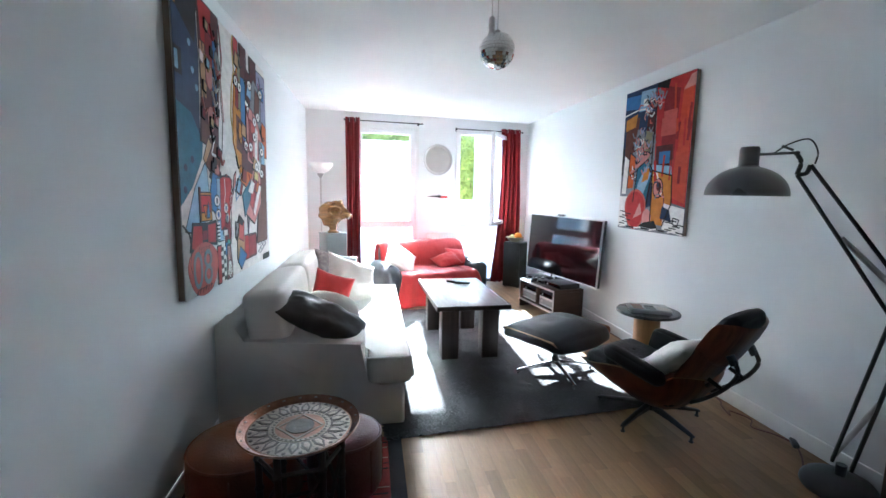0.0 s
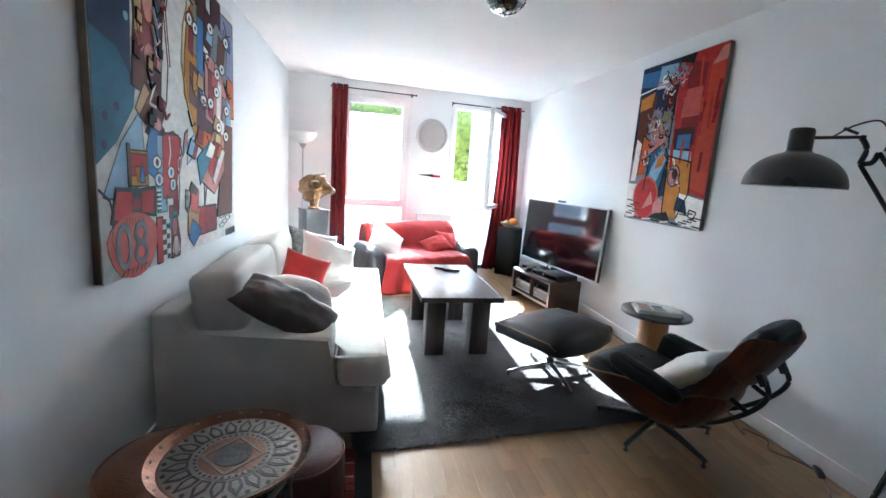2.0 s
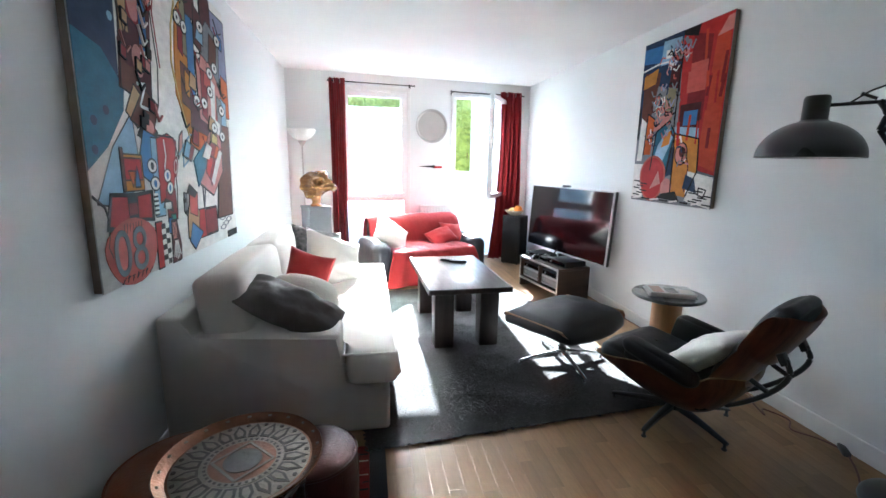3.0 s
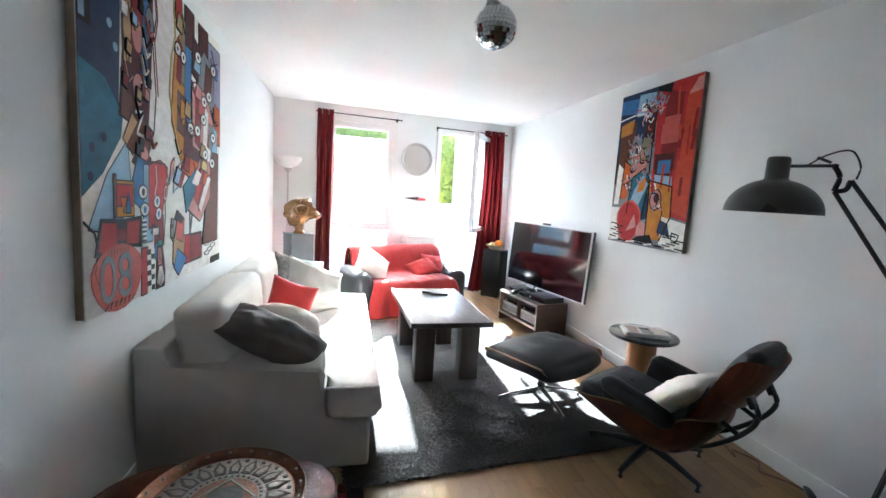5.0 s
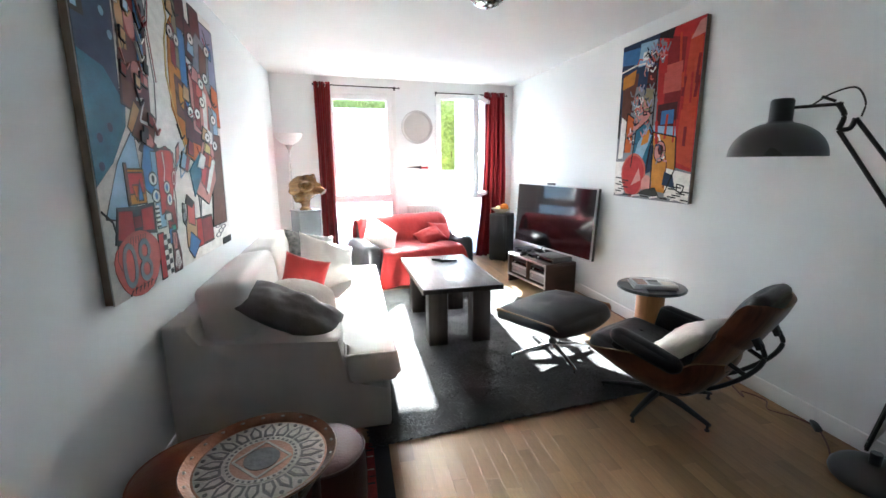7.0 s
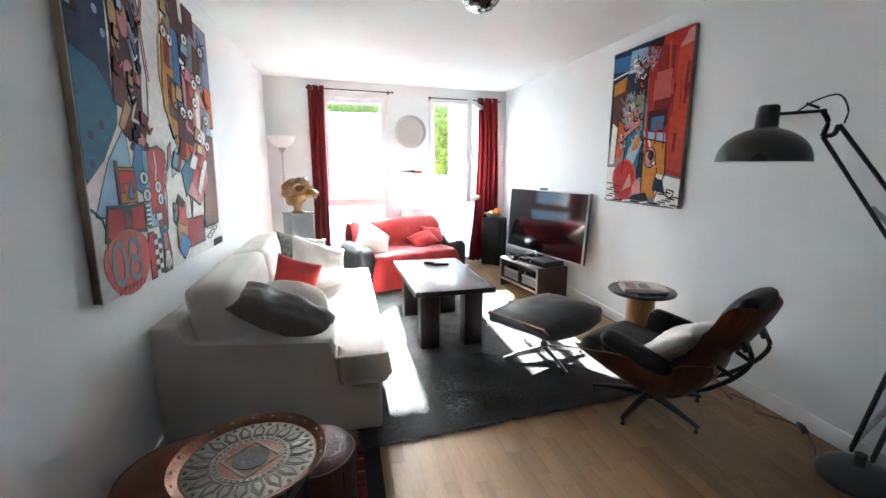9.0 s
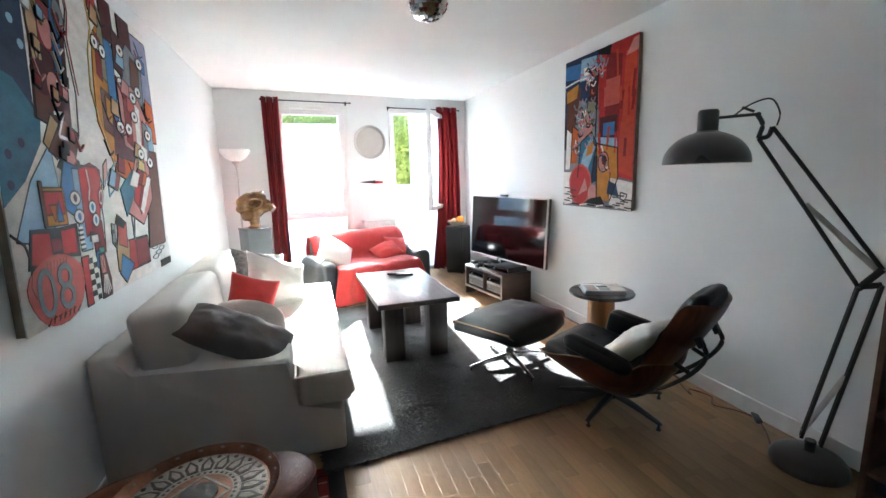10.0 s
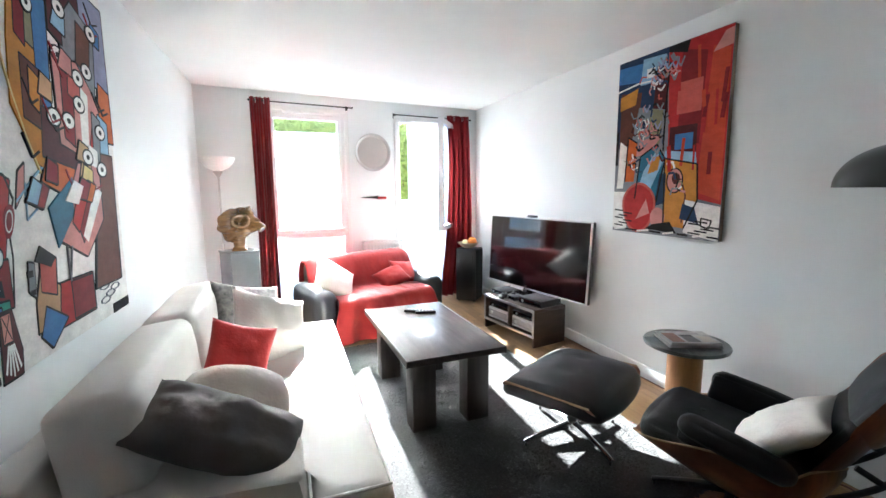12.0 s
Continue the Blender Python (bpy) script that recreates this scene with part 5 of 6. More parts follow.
# ---- paintings ----
PAINT = {}
for pname, pcol in (("white", (0.78, 0.76, 0.72)), ("navy", (0.016, 0.036, 0.085)), ("blue", (0.05, 0.16, 0.38)), ("teal", (0.025, 0.13, 0.21)), ("sky", (0.26, 0.42, 0.58)),
                    ("red", (0.38, 0.020, 0.020)), ("crimson", (0.20, 0.012, 0.016)), ("maroon", (0.070, 0.012, 0.014)), ("brown", (0.11, 0.036, 0.022)), ("tan", (0.46, 0.28, 0.14)),
                    ("pink", (0.52, 0.22, 0.20)), ("orange", (0.52, 0.11, 0.018)), ("amber", (0.50, 0.20, 0.025)), ("yellow", (0.66, 0.50, 0.20)), ("black", (0.008, 0.008, 0.009)),
                    ("grey", (0.20, 0.21, 0.23)), ("lilac", (0.27, 0.28, 0.42)), ("olive", (0.22, 0.20, 0.12)), ("green", (0.05, 0.28, 0.20)), ("salmon", (0.46, 0.09, 0.07)), ("vermilion", (0.46, 0.050, 0.020))):
    PAINT[pname] = material("paint_" + pname, pcol, 0.75, spec=0.20, vary=0.12, vary_scale=14, grain=0.08, grain_scale=70, bump=0.08, bump_scale=55, stretch=(1, 1, 1.6))


class Canvas:
    """A stretched canvas; shapes are laid on it in its own measure, u and v from 0 to 1 from the lower left, each a little proud of the last."""

    def __init__(self, w, h, m, label, ground, ink="", crowd=((0, 1), (0, 1), (0, 1))):
        self.w, self.h, self.level, self.ink, self.inking = w, h, 0, ink, False
        self.crowd = crowd  # how the motifs crowd towards one end: places along it, where they lie low down, and where higher up
        self.ob = thing("painting", label, "painting", m)
        part("stretcher_frame", box(0.003, w - 0.003, 0.006, 0.034, 0.003, h - 0.003, 0.003), M["raw_wood"], self.ob, "raw wooden canvas edge")
        part("canvas", box(0, w, 0, 0.006, 0, h, 0.001), PAINT[ground], self.ob)

    def across(self, u, v):
        at, low, high = self.crowd
        k = min(1.0, max(0.0, (v - 0.24) / 0.16))
        return float((1 - k) * np.interp(u, at, low) + k * np.interp(u, at, high)) * self.w

    def poly(self, color, *uv):
        self.level += 1
        d = 0.0003 + 0.000008 * self.level
        bm = bmesh.new()
        pts = [(self.across(u, v), v * self.h) for u, v in zip(uv[::2], uv[1::2])]
        front = [bm.verts.new((x, -d, z)) for x, z in pts]
        back = [bm.verts.new((x, 0.001, z)) for x, z in pts]
        bm.faces.new(front)
        for i in range(len(pts)):
            j = (i + 1) % len(pts)
            bm.faces.new((front[i], front[j], back[j], back[i]))
        ob = part("painted_shape", bm, PAINT[color], self.ob, smooth=False)
        if self.ink and color not in ("black", "white", "teal", "navy") and 6 <= len(uv) <= 12 and not self.inking:
            self.inking = True
            self.line(self.ink, 0.0065, *uv, *uv[:2])
            self.inking = False
        return ob

    def rect(self, color, u0, v0, u1, v1, skew=0.0):
        return self.poly(color, u0, v0, u1, v0 + skew, u1, v1 + skew, u0, v1)

    def oval(self, color, u, v, ru, rv, n=18, a0=0.0):
        uv = []
        for k in range(n):
            a = 2 * math.pi * k / n
            uv += [u + ru * math.cos(a) * (1 + 0.06 * math.sin(3 * a + a0)), v + rv * math.sin(a)]
        return self.poly(color, *uv)

    def line(self, color, width, *uv):
        was, self.inking = self.inking, True
        pts = list(zip(uv[::2], uv[1::2]))
        for (a, b), (c, d) in zip(pts, pts[1:]):
            dx, dz = (c - a) * self.w, (d - b) * self.h
            ln = math.hypot(dx, dz) or 1
            ox, oz = -dz / ln * width / 2 / self.w, dx / ln * width / 2 / self.h
            self.poly(color, a - ox, b - oz, c - ox, d - oz, c + ox, d + oz, a + ox, b + oz)
        self.inking = was

    def ring(self, color, u, v, ru, rv, width, n=14):
        uv = []
        for k in range(n + 1):
            a = 2 * math.pi * k / n
            uv += [u + ru * math.cos(a), v + rv * math.sin(a)]
        self.line(color, width, *uv)

    def figure(self, color, text, u, v, size):
        cu = bpy.data.curves.new("figures", "FONT")
        cu.body, cu.size, cu.extrude = text, size, 0.0006
        tmp = new("figures", cu)
        me = bpy.data.meshes.new_from_object(tmp.evaluated_get(bpy.context.evaluated_depsgraph_get()))
        bpy.data.objects.remove(tmp)
        me.materials.append(PAINT[color])
        ob = new("painted_number", me)
        ob.parent = self.ob
        self.level += 1
        ob.matrix_basis = pose(u * self.w, -0.0009 - 0.000008 * self.level, v * self.h, 90, 0, 0)
        return tagged(ob, "painted figures " + text)


# large painting; its u runs from the near end to the window end
LY0, LY1, LZ0, LZ1 = 2.353, 3.935, 0.872, 2.305
big = Canvas(LY1 - LY0, LZ1 - LZ0, pose(X0 + 0.036, LY0, LZ0, 0, 0, 90) @ pose(0, 0, 0, 0, 1.1, 0), "large colourful abstract painting on raw canvas", "white", "black",
             ((0, 0.40, 0.55, 0.70, 0.895, 1), (0, 0.335, 0.43, 0.51, 0.757, 1), (0, 0.335, 0.475, 0.61, 0.86, 1)))
big.poly("navy", 0.0, 0.60, 0.19, 0.52, 0.21, 0.80, 0.20, 1.0, 0.0, 1.0)
big.poly("teal", 0.0, 0.30, 0.10, 0.36, 0.20, 0.46, 0.215, 0.52, 0.12, 0.60, 0.0, 0.62)
big.poly("sky", 0.02, 0.22, 0.12, 0.36, 0.24, 0.46, 0.26, 0.30, 0.16, 0.20)
big.rect("amber", 0.0, 0.90, 0.10, 1.0)
big.poly("black", 0.03, 0.90, 0.18, 0.83, 0.22, 1.0, 0.09, 1.0)
big.rect("black", 0.0, 0.70, 0.06, 0.78)
big.rect("sky", 0.005, 0.71, 0.035, 0.77)
for du, dv in ((0.13, 0.82), (0.15, 0.74), (0.18, 0.69), (0.05, 0.42), (0.11, 0.45), (0.04, 0.35)):
    big.oval("navy" if dv < 0.5 else "sky", du, dv, 0.014, 0.012, 10)
big.poly("maroon", 0.19, 0.52, 0.38, 0.50, 0.42, 0.80, 0.43, 1.0, 0.21, 1.0, 0.22, 0.70)
big.poly("red", 0.24, 0.86, 0.34, 0.84, 0.36, 1.0, 0.22, 1.0)
big.rect("tan", 0.225, 0.66, 0.275, 0.86)
big.ring("black", 0.25, 0.76, 0.03, 0.10, 0.010, 4)
big.poly("crimson", 0.27, 0.72, 0.34, 0.70, 0.36, 0.90, 0.29, 0.92)
big.oval("pink", 0.315, 0.76, 0.035, 0.045)
big.poly("blue", 0.33, 0.62, 0.38, 0.60, 0.40, 0.90, 0.36, 0.90)
big.oval("grey", 0.40, 0.82, 0.028, 0.05)
big.ring("black", 0.40, 0.82, 0.030, 0.052, 0.008)
big.oval("black", 0.40, 0.82, 0.010, 0.016, 10)
big.poly("brown", 0.20, 0.52, 0.30, 0.50, 0.33, 0.62, 0.22, 0.66)
big.oval("maroon", 0.26, 0.63, 0.055, 0.045)
big.oval("pink", 0.315, 0.61, 0.035, 0.045)
big.rect("white", 0.335, 0.60, 0.375, 0.64, 0.01)
big.line("black", 0.012, 0.335, 0.585, 0.38, 0.60, 0.38, 0.66, 0.34, 0.66)
big.line("black", 0.010, 0.43, 1.0, 0.45, 0.86, 0.42, 0.78, 0.44, 0.62, 0.42, 0.50)
big.line("crimson", 0.010, 0.44, 0.98, 0.46, 0.86, 0.435, 0.78, 0.455, 0.62)
big.poly("tan", 0.21, 0.46, 0.27, 0.42, 0.33, 0.50, 0.27, 0.54)
big.poly("brown", 0.23, 0.44, 0.36, 0.40, 0.42, 0.50, 0.33, 0.54)
big.line("white", 0.014, 0.29, 0.545, 0.345, 0.55, 0.30, 0.485, 0.35, 0.48)
big.poly("black", 0.26, 0.40, 0.38, 0.36, 0.40, 0.42, 0.32, 0.46)
big.oval("pink", 0.34, 0.425, 0.035, 0.028)
big.line("crimson", 0.010, 0.31, 0.42, 0.345, 0.395, 0.385, 0.425)
# the middle column of red and blue shapes
big.poly("blue", 0.24, 0.30, 0.33, 0.26, 0.40, 0.40, 0.30, 0.42)
big.poly("sky", 0.33, 0.16, 0.40, 0.16, 0.42, 0.40, 0.34, 0.40)
big.poly("red", 0.37, 0.20, 0.50, 0.22, 0.52, 0.40, 0.46, 0.42, 0.38, 0.40)
big.poly("crimson", 0.42, 0.14, 0.52, 0.14, 0.52, 0.24, 0.42, 0.24)
big.line("black", 0.009, 0.37, 0.41, 0.50, 0.41, 0.535, 0.36, 0.52, 0.30, 0.545, 0.24, 0.52, 0.14)
big.line("white", 0.014, 0.43, 0.40, 0.44, 0.345, 0.425, 0.31, 0.44, 0.285)
for eu, ev in ((0.335, 0.315), (0.345, 0.262), (0.445, 0.285), (0.465, 0.245)):
    big.oval("white", eu, ev, 0.030, 0.020, 12)
    big.ring("black", eu, ev, 0.031, 0.021, 0.007)
    big.oval("blue" if ev < 0.3 else "black", eu, ev, 0.011, 0.012, 10)
big.oval("crimson", 0.52, 0.315, 0.022, 0.035)
big.ring("white", 0.52, 0.315, 0.014, 0.022, 0.006)
big.poly("pink", 0.545, 0.34, 0.575, 0.38, 0.58, 0.44, 0.55, 0.42)
big.poly("black", 0.385, 0.185, 0.48, 0.165, 0.475, 0.20, 0.40, 0.215)
big.rect("white", 0.40, 0.178, 0.46, 0.200)
big.poly("green", 0.445, 0.12, 0.50, 0.115, 0.50, 0.158, 0.45, 0.160)
big.poly("blue", 0.41, 0.10, 0.455, 0.095, 0.46, 0.15, 0.42, 0.15)
big.rect("amber", 0.150, 0.245, 0.270, 0.345)
big.rect("red", 0.160, 0.275, 0.262, 0.335)
big.rect("brown", 0.150, 0.250, 0.165, 0.36)
big.poly("blue", 0.215, 0.255, 0.250, 0.255, 0.235, 0.315)
big.poly("orange", 0.185, 0.30, 0.205, 0.255, 0.225, 0.30)
# red spectacles shape, fringe and figures
big.poly("black", 0.045, 0.150, 0.135, 0.135, 0.220, 0.160, 0.315, 0.150, 0.320, 0.245, 0.215, 0.240, 0.080, 0.245)
big.poly("red", 0.060, 0.160, 0.130, 0.145, 0.165, 0.165, 0.165, 0.232, 0.085, 0.236)
big.poly("red", 0.215, 0.168, 0.300, 0.160, 0.305, 0.236, 0.220, 0.232)
big.rect("crimson", 0.165, 0.178, 0.215, 0.215)
big.line("black", 0.010, 0.0, 0.24, 0.05, 0.21, 0.06, 0.18)
big.oval("salmon", 0.172, 0.082, 0.145, 0.092, 22)
big.line("black", 0.006, 0.06, 0.15, 0.045, 0.11, 0.06, 0.08)
for k in range(7):
    big.line("black", 0.006, 0.13 + 0.016 * k, 0.16, 0.125 + 0.016 * k, 0.13 + 0.004 * (k % 3))
for k in range(5):
    big.rect("white", 0.325, 0.170 + 0.014 * k, 0.352, 0.177 + 0.014 * k)
    big.rect("black", 0.325, 0.164 + 0.014 * k, 0.352, 0.170 + 0.014 * k)
big.figure("grey", "08", 0.050, 0.024, 0.255)
big.poly("red", 0.310, 0.0, 0.350, 0.0, 0.360, 0.145, 0.315, 0.145)
for k in range(8):
    for j in range(2):
        big.rect("black" if (k + j) % 2 else "white", 0.352 + 0.030 * j, 0.004 + 0.0165 * k, 0.382 + 0.030 * j, 0.0205 + 0.0165 * k)
big.poly("maroon", 0.425, 0.0, 0.520, 0.0, 0.530, 0.05, 0.500, 0.14, 0.44, 0.14)
big.rect("pink", 0.445, 0.075, 0.490, 0.135)
big.line("black", 0.006, 0.45, 0.08, 0.485, 0.13)
big.line("black", 0.006, 0.485, 0.08, 0.45, 0.13)
for k in range(5):
    big.line("white", 0.012, 0.440 + 0.018 * k, 0.005 + 0.006 * abs(2 - k), 0.465 + 0.006 * k, 0.070)
for k in range(7):
    big.line("black", 0.007, 0.09 + 0.026 * k, -0.0 + 0.004, 0.10 + 0.026 * k, 0.022 if k % 2 else 0.014)
    big.line("black", 0.005, 0.09 + 0.026 * k, 0.016 if k % 3 else 0.006, 0.108 + 0.026 * k, 0.018)
# blue thread, knobs, red square and blue diamond
big.line("sky", 0.008, 0.545, 0.355, 0.62, 0.415, 0.665, 0.440)
big.line("sky", 0.008, 0.575, 0.395, 0.605, 0.315, 0.680, 0.360)
big.rect("red", 0.745, 0.045, 0.895, 0.155)
big.rect("crimson", 0.800, 0.050, 0.895, 0.150)
big.poly("tan", 0.640, 0.060, 0.745, 0.060, 0.760, 0.150, 0.700, 0.200, 0.650, 0.130)
big.poly("salmon", 0.690, 0.150, 0.745, 0.130, 0.755, 0.220, 0.700, 0.245)
big.poly("black", 0.672, 0.222, 0.735, 0.200, 0.755, 0.222, 0.700, 0.255)
big.poly("grey", 0.610, 0.160, 0.655, 0.140, 0.665, 0.220, 0.625, 0.225)
big.rect("black", 0.612, 0.190, 0.648, 0.205)
big.rect("black", 0.620, 0.150, 0.652, 0.162)
big.poly("blue", 0.655, 0.050, 0.712, -0.0 + 0.012, 0.775, 0.065, 0.705, 0.115)
big.rect("black", 0.945, 0.0, 0.998, 0.030)
for k in range(9):
    big.ring("grey", 0.925 + 0.016 * (k % 3), 0.055 + 0.014 * k, 0.014, 0.010, 0.004, 7)
# right hand cluster
big.poly("amber", 0.555, 0.56, 0.64, 0.44, 0.70, 0.42, 0.72, 0.80, 0.66, 0.90, 0.60, 0.84, 0.57, 0.70)
big.line("yellow", 0.010, 0.54, 0.66, 0.56, 0.78, 0.60, 0.86, 0.585, 0.96, 0.60, 1.0)
big.line("yellow", 0.010, 0.54, 0.66, 0.565, 0.58, 0.60, 0.50, 0.645, 0.42)
big.poly("olive", 0.62, 0.72, 0.70, 0.70, 0.72, 0.90, 0.66, 0.96)
big.poly("blue", 0.67, 0.56, 0.72, 0.54, 0.74, 0.84, 0.69, 0.90)
big.poly("crimson", 0.60, 0.72, 0.64, 0.70, 0.66, 0.84, 0.62, 0.86)
big.poly("brown", 0.60, 0.54, 0.68, 0.52, 0.70, 0.66, 0.61, 0.68)
big.poly("orange", 0.64, 0.40, 0.78, 0.36, 0.80, 0.46, 0.70, 0.50)
big.poly("maroon", 0.66, 0.46, 0.80, 0.44, 0.82, 0.56, 0.68, 0.58)
big.rect("red", 0.60, 0.92, 0.66, 1.0)
big.rect("maroon", 0.69, 0.86, 0.76, 1.0)
big.rect("maroon", 0.80, 0.84, 0.88, 0.99)
big.rect("lilac", 0.88, 0.70, 0.998, 0.96)
big.poly("grey", 0.78, 0.66, 0.92, 0.66, 0.94, 0.86, 0.84, 0.90, 0.78, 0.82)
big.poly("pink", 0.74, 0.50, 0.90, 0.46, 0.96, 0.62, 0.84, 0.74, 0.74, 0.72)
big.poly("orange", 0.92, 0.54, 0.998, 0.54, 0.998, 0.70, 0.94, 0.72)
big.poly("red", 0.84, 0.42, 0.90, 0.38, 0.96, 0.52, 0.90, 0.62)
big.poly("sky", 0.90, 0.48, 0.96, 0.46, 0.97, 0.60, 0.92, 0.62)
big.rect("brown", 0.90, 0.10, 0.98, 0.50)
big.poly("pink", 0.76, 0.26, 0.88, 0.20, 0.93, 0.30, 0.90, 0.46, 0.80, 0.46)
big.poly("crimson", 0.82, 0.30, 0.87, 0.24, 0.90, 0.36, 0.85, 0.42)
big.poly("teal", 0.70, 0.34, 0.77, 0.24, 0.80, 0.32, 0.77, 0.42)
big.line("grey", 0.006, 0.80, 0.24, 0.80, 0.15, 0.82, 0.24)
for shade, *uv in (("crimson", 0.76, 0.52, 0.80, 0.50, 0.82, 0.72, 0.77, 0.72), ("white", 0.83, 0.50, 0.86, 0.49, 0.88, 0.66, 0.84, 0.68), ("grey", 0.88, 0.46, 0.91, 0.46, 0.93, 0.60, 0.89, 0.62),
                   ("maroon", 0.74, 0.78, 0.79, 0.76, 0.80, 0.90, 0.75, 0.92), ("salmon", 0.79, 0.64, 0.84, 0.62, 0.85, 0.70, 0.80, 0.72), ("brown", 0.84, 0.74, 0.90, 0.72, 0.92, 0.84, 0.86, 0.86),
                   ("amber", 0.63, 0.58, 0.67, 0.56, 0.69, 0.64, 0.64, 0.66), ("red", 0.80, 0.30, 0.84, 0.27, 0.86, 0.42, 0.81, 0.44), ("white", 0.86, 0.26, 0.89, 0.24, 0.91, 0.38, 0.87, 0.40)):
    big.poly(shade, *uv)
rp = random.Random(12)
for k in range(44):
    u, v = rp.uniform(0.60, 0.95), rp.uniform(0.36, 0.92)
    col = rp.choice(["white", "pink", "blue", "yellow", "orange", "crimson", "sky", "tan"])
    if k % 3 == 0:
        big.oval("white", u, v, 0.022, 0.020, 12)
        big.ring("black", u, v, 0.024, 0.022, 0.007)
        big.oval("black", u, v, 0.008, 0.008, 8)
    elif k % 3 == 1:
        big.poly(col, u - 0.03, v - 0.02, u + 0.025, v - 0.03, u + 0.03, v + 0.02, u - 0.01, v + 0.035)
    else:
        big.line("black" if k % 2 else "crimson", 0.008, u - 0.03, v + 0.03, u, v - 0.02, u + 0.03, v - 0.005)
for k in range(26):
    u, v = rp.uniform(0.22, 0.43), rp.uniform(0.42, 0.96)
    col = rp.choice(["white", "pink", "crimson", "black", "black", "tan", "sky"])
    if k % 2:
        big.line(col, 0.008, u - 0.02, v + 0.03, u + 0.005, v - 0.02, u + 0.03, v)
    else:
        big.poly(col, u - 0.015, v - 0.01, u + 0.014, v - 0.018, u + 0.02, v + 0.012, u - 0.01, v + 0.022)

# painting on the television wall; u runs from the far end to the near end
PY0, PY1, PZ0, PZ1 = 3.247, 4.133, 1.071, 2.306
sml = Canvas(PY1 - PY0, PZ1 - PZ0, pose(X1 - 0.036, PY1, PZ0, 0, 0, -90), "tall colourful abstract painting with a red side", "grey")
sml.rect("navy", 0.0, 0.50, 0.50, 1.0)
sml.poly("blue", 0.0, 0.88, 0.24, 0.86, 0.26, 0.96, 0.0, 0.97)
sml.poly("sky", 0.24, 0.84, 0.48, 0.84, 0.48, 0.97, 0.26, 0.98)
sml.rect("white", 0.30, 0.87, 0.38, 0.92)
sml.line("white", 0.012, 0.0, 0.835, 0.22, 0.855, 0.36, 0.85)
sml.poly("red", 0.56, 0.24, 0.998, 0.18, 0.998, 0.998, 0.50, 0.998)
sml.poly("vermilion", 0.80, 0.24, 0.985, 0.20, 0.985, 0.90, 0.86, 0.93)
sml.poly("crimson", 0.62, 0.50, 0.80, 0.48, 0.82, 0.92, 0.62, 0.96)
sml.rect("salmon", 0.60, 0.64, 0.80, 0.80)
sml.poly("pink", 0.86, 0.90, 0.94, 0.98, 0.998, 0.985, 0.998, 0.91)
sml.poly("black", 0.50, 0.97, 0.66, 0.94, 0.68, 0.998, 0.50, 0.998)
sml.rect("maroon", 0.55, 0.42, 0.78, 0.58)
sml.rect("blue", 0.60, 0.46, 0.75, 0.54)
sml.poly("brown", 0.04, 0.50, 0.22, 0.50, 0.26, 0.80, 0.04, 0.82)
sml.poly("amber", 0.03, 0.72, 0.20, 0.74, 0.22, 0.83, 0.03, 0.80)
sml.rect("black", 0.0, 0.40, 0.03, 0.60)
sml.poly("white", 0.03, 0.26, 0.10, 0.26, 0.14, 0.50, 0.05, 0.54)
sml.poly("maroon", 0.38, 0.68, 0.52, 0.66, 0.50, 0.92, 0.40, 0.92)
sml.poly("grey", 0.16, 0.48, 0.48, 0.46, 0.50, 0.68, 0.24, 0.72)
sml.poly("olive", 0.34, 0.52, 0.46, 0.50, 0.48, 0.68, 0.36, 0.70)
sml.poly("pink", 0.22, 0.44, 0.36, 0.46, 0.48, 0.54, 0.42, 0.56, 0.26, 0.52)
sml.poly("orange", 0.12, 0.30, 0.22, 0.30, 0.24, 0.52, 0.14, 0.56)
sml.poly("teal", 0.24, 0.20, 0.46, 0.18, 0.52, 0.42, 0.44, 0.50, 0.28, 0.44)
sml.poly("sky", 0.28, 0.28, 0.40, 0.26, 0.50, 0.40, 0.44, 0.47, 0.32, 0.36)
sml.poly("amber", 0.36, 0.34, 0.46, 0.36, 0.48, 0.44, 0.40, 0.43)
sml.poly("sky", 0.50, 0.38, 0.80, 0.36, 0.78, 0.44, 0.52, 0.46)
sml.poly("amber", 0.54, 0.06, 0.72, 0.05, 0.82, 0.20, 0.80, 0.38, 0.52, 0.42)
sml.line("brown", 0.012, 0.70, 0.08, 0.72, 0.22, 0.66, 0.34)
sml.oval("pink", 0.62, 0.30, 0.07, 0.065)
sml.ring("black", 0.62, 0.30, 0.07, 0.065, 0.010)
sml.oval("maroon", 0.63, 0.31, 0.035, 0.030)
sml.poly("navy", 0.44, 0.16, 0.54, 0.18, 0.54, 0.34, 0.48, 0.34)
sml.rect("white", 0.0, 0.02, 0.16, 0.24)
sml.rect("white", 0.72, 0.03, 0.995, 0.20, -0.03)
sml.oval("salmon", 0.28, 0.15, 0.175, 0.145, 24)
sml.oval("red", 0.28, 0.15, 0.155, 0.130, 24)
sml.poly("pink", 0.26, 0.08, 0.40, 0.12, 0.36, 0.20)
sml.oval("pink", 0.48, 0.09, 0.07, 0.065)
sml.poly("black", 0.36, 0.03, 0.66, 0.02, 0.60, 0.08, 0.44, 0.06)
sml.poly("navy", 0.68, 0.10, 0.84, 0.08, 0.80, 0.16, 0.70, 0.18)
for k in range(14):
    u, v = (0.02 + 0.05 * (k % 3), 0.04 + 0.015 * k) if k < 7 else (0.76 + 0.05 * (k % 4), 0.02 + 0.012 * (k - 7))
    sml.line("black", 0.010, u, v, u + 0.10, v - 0.004)
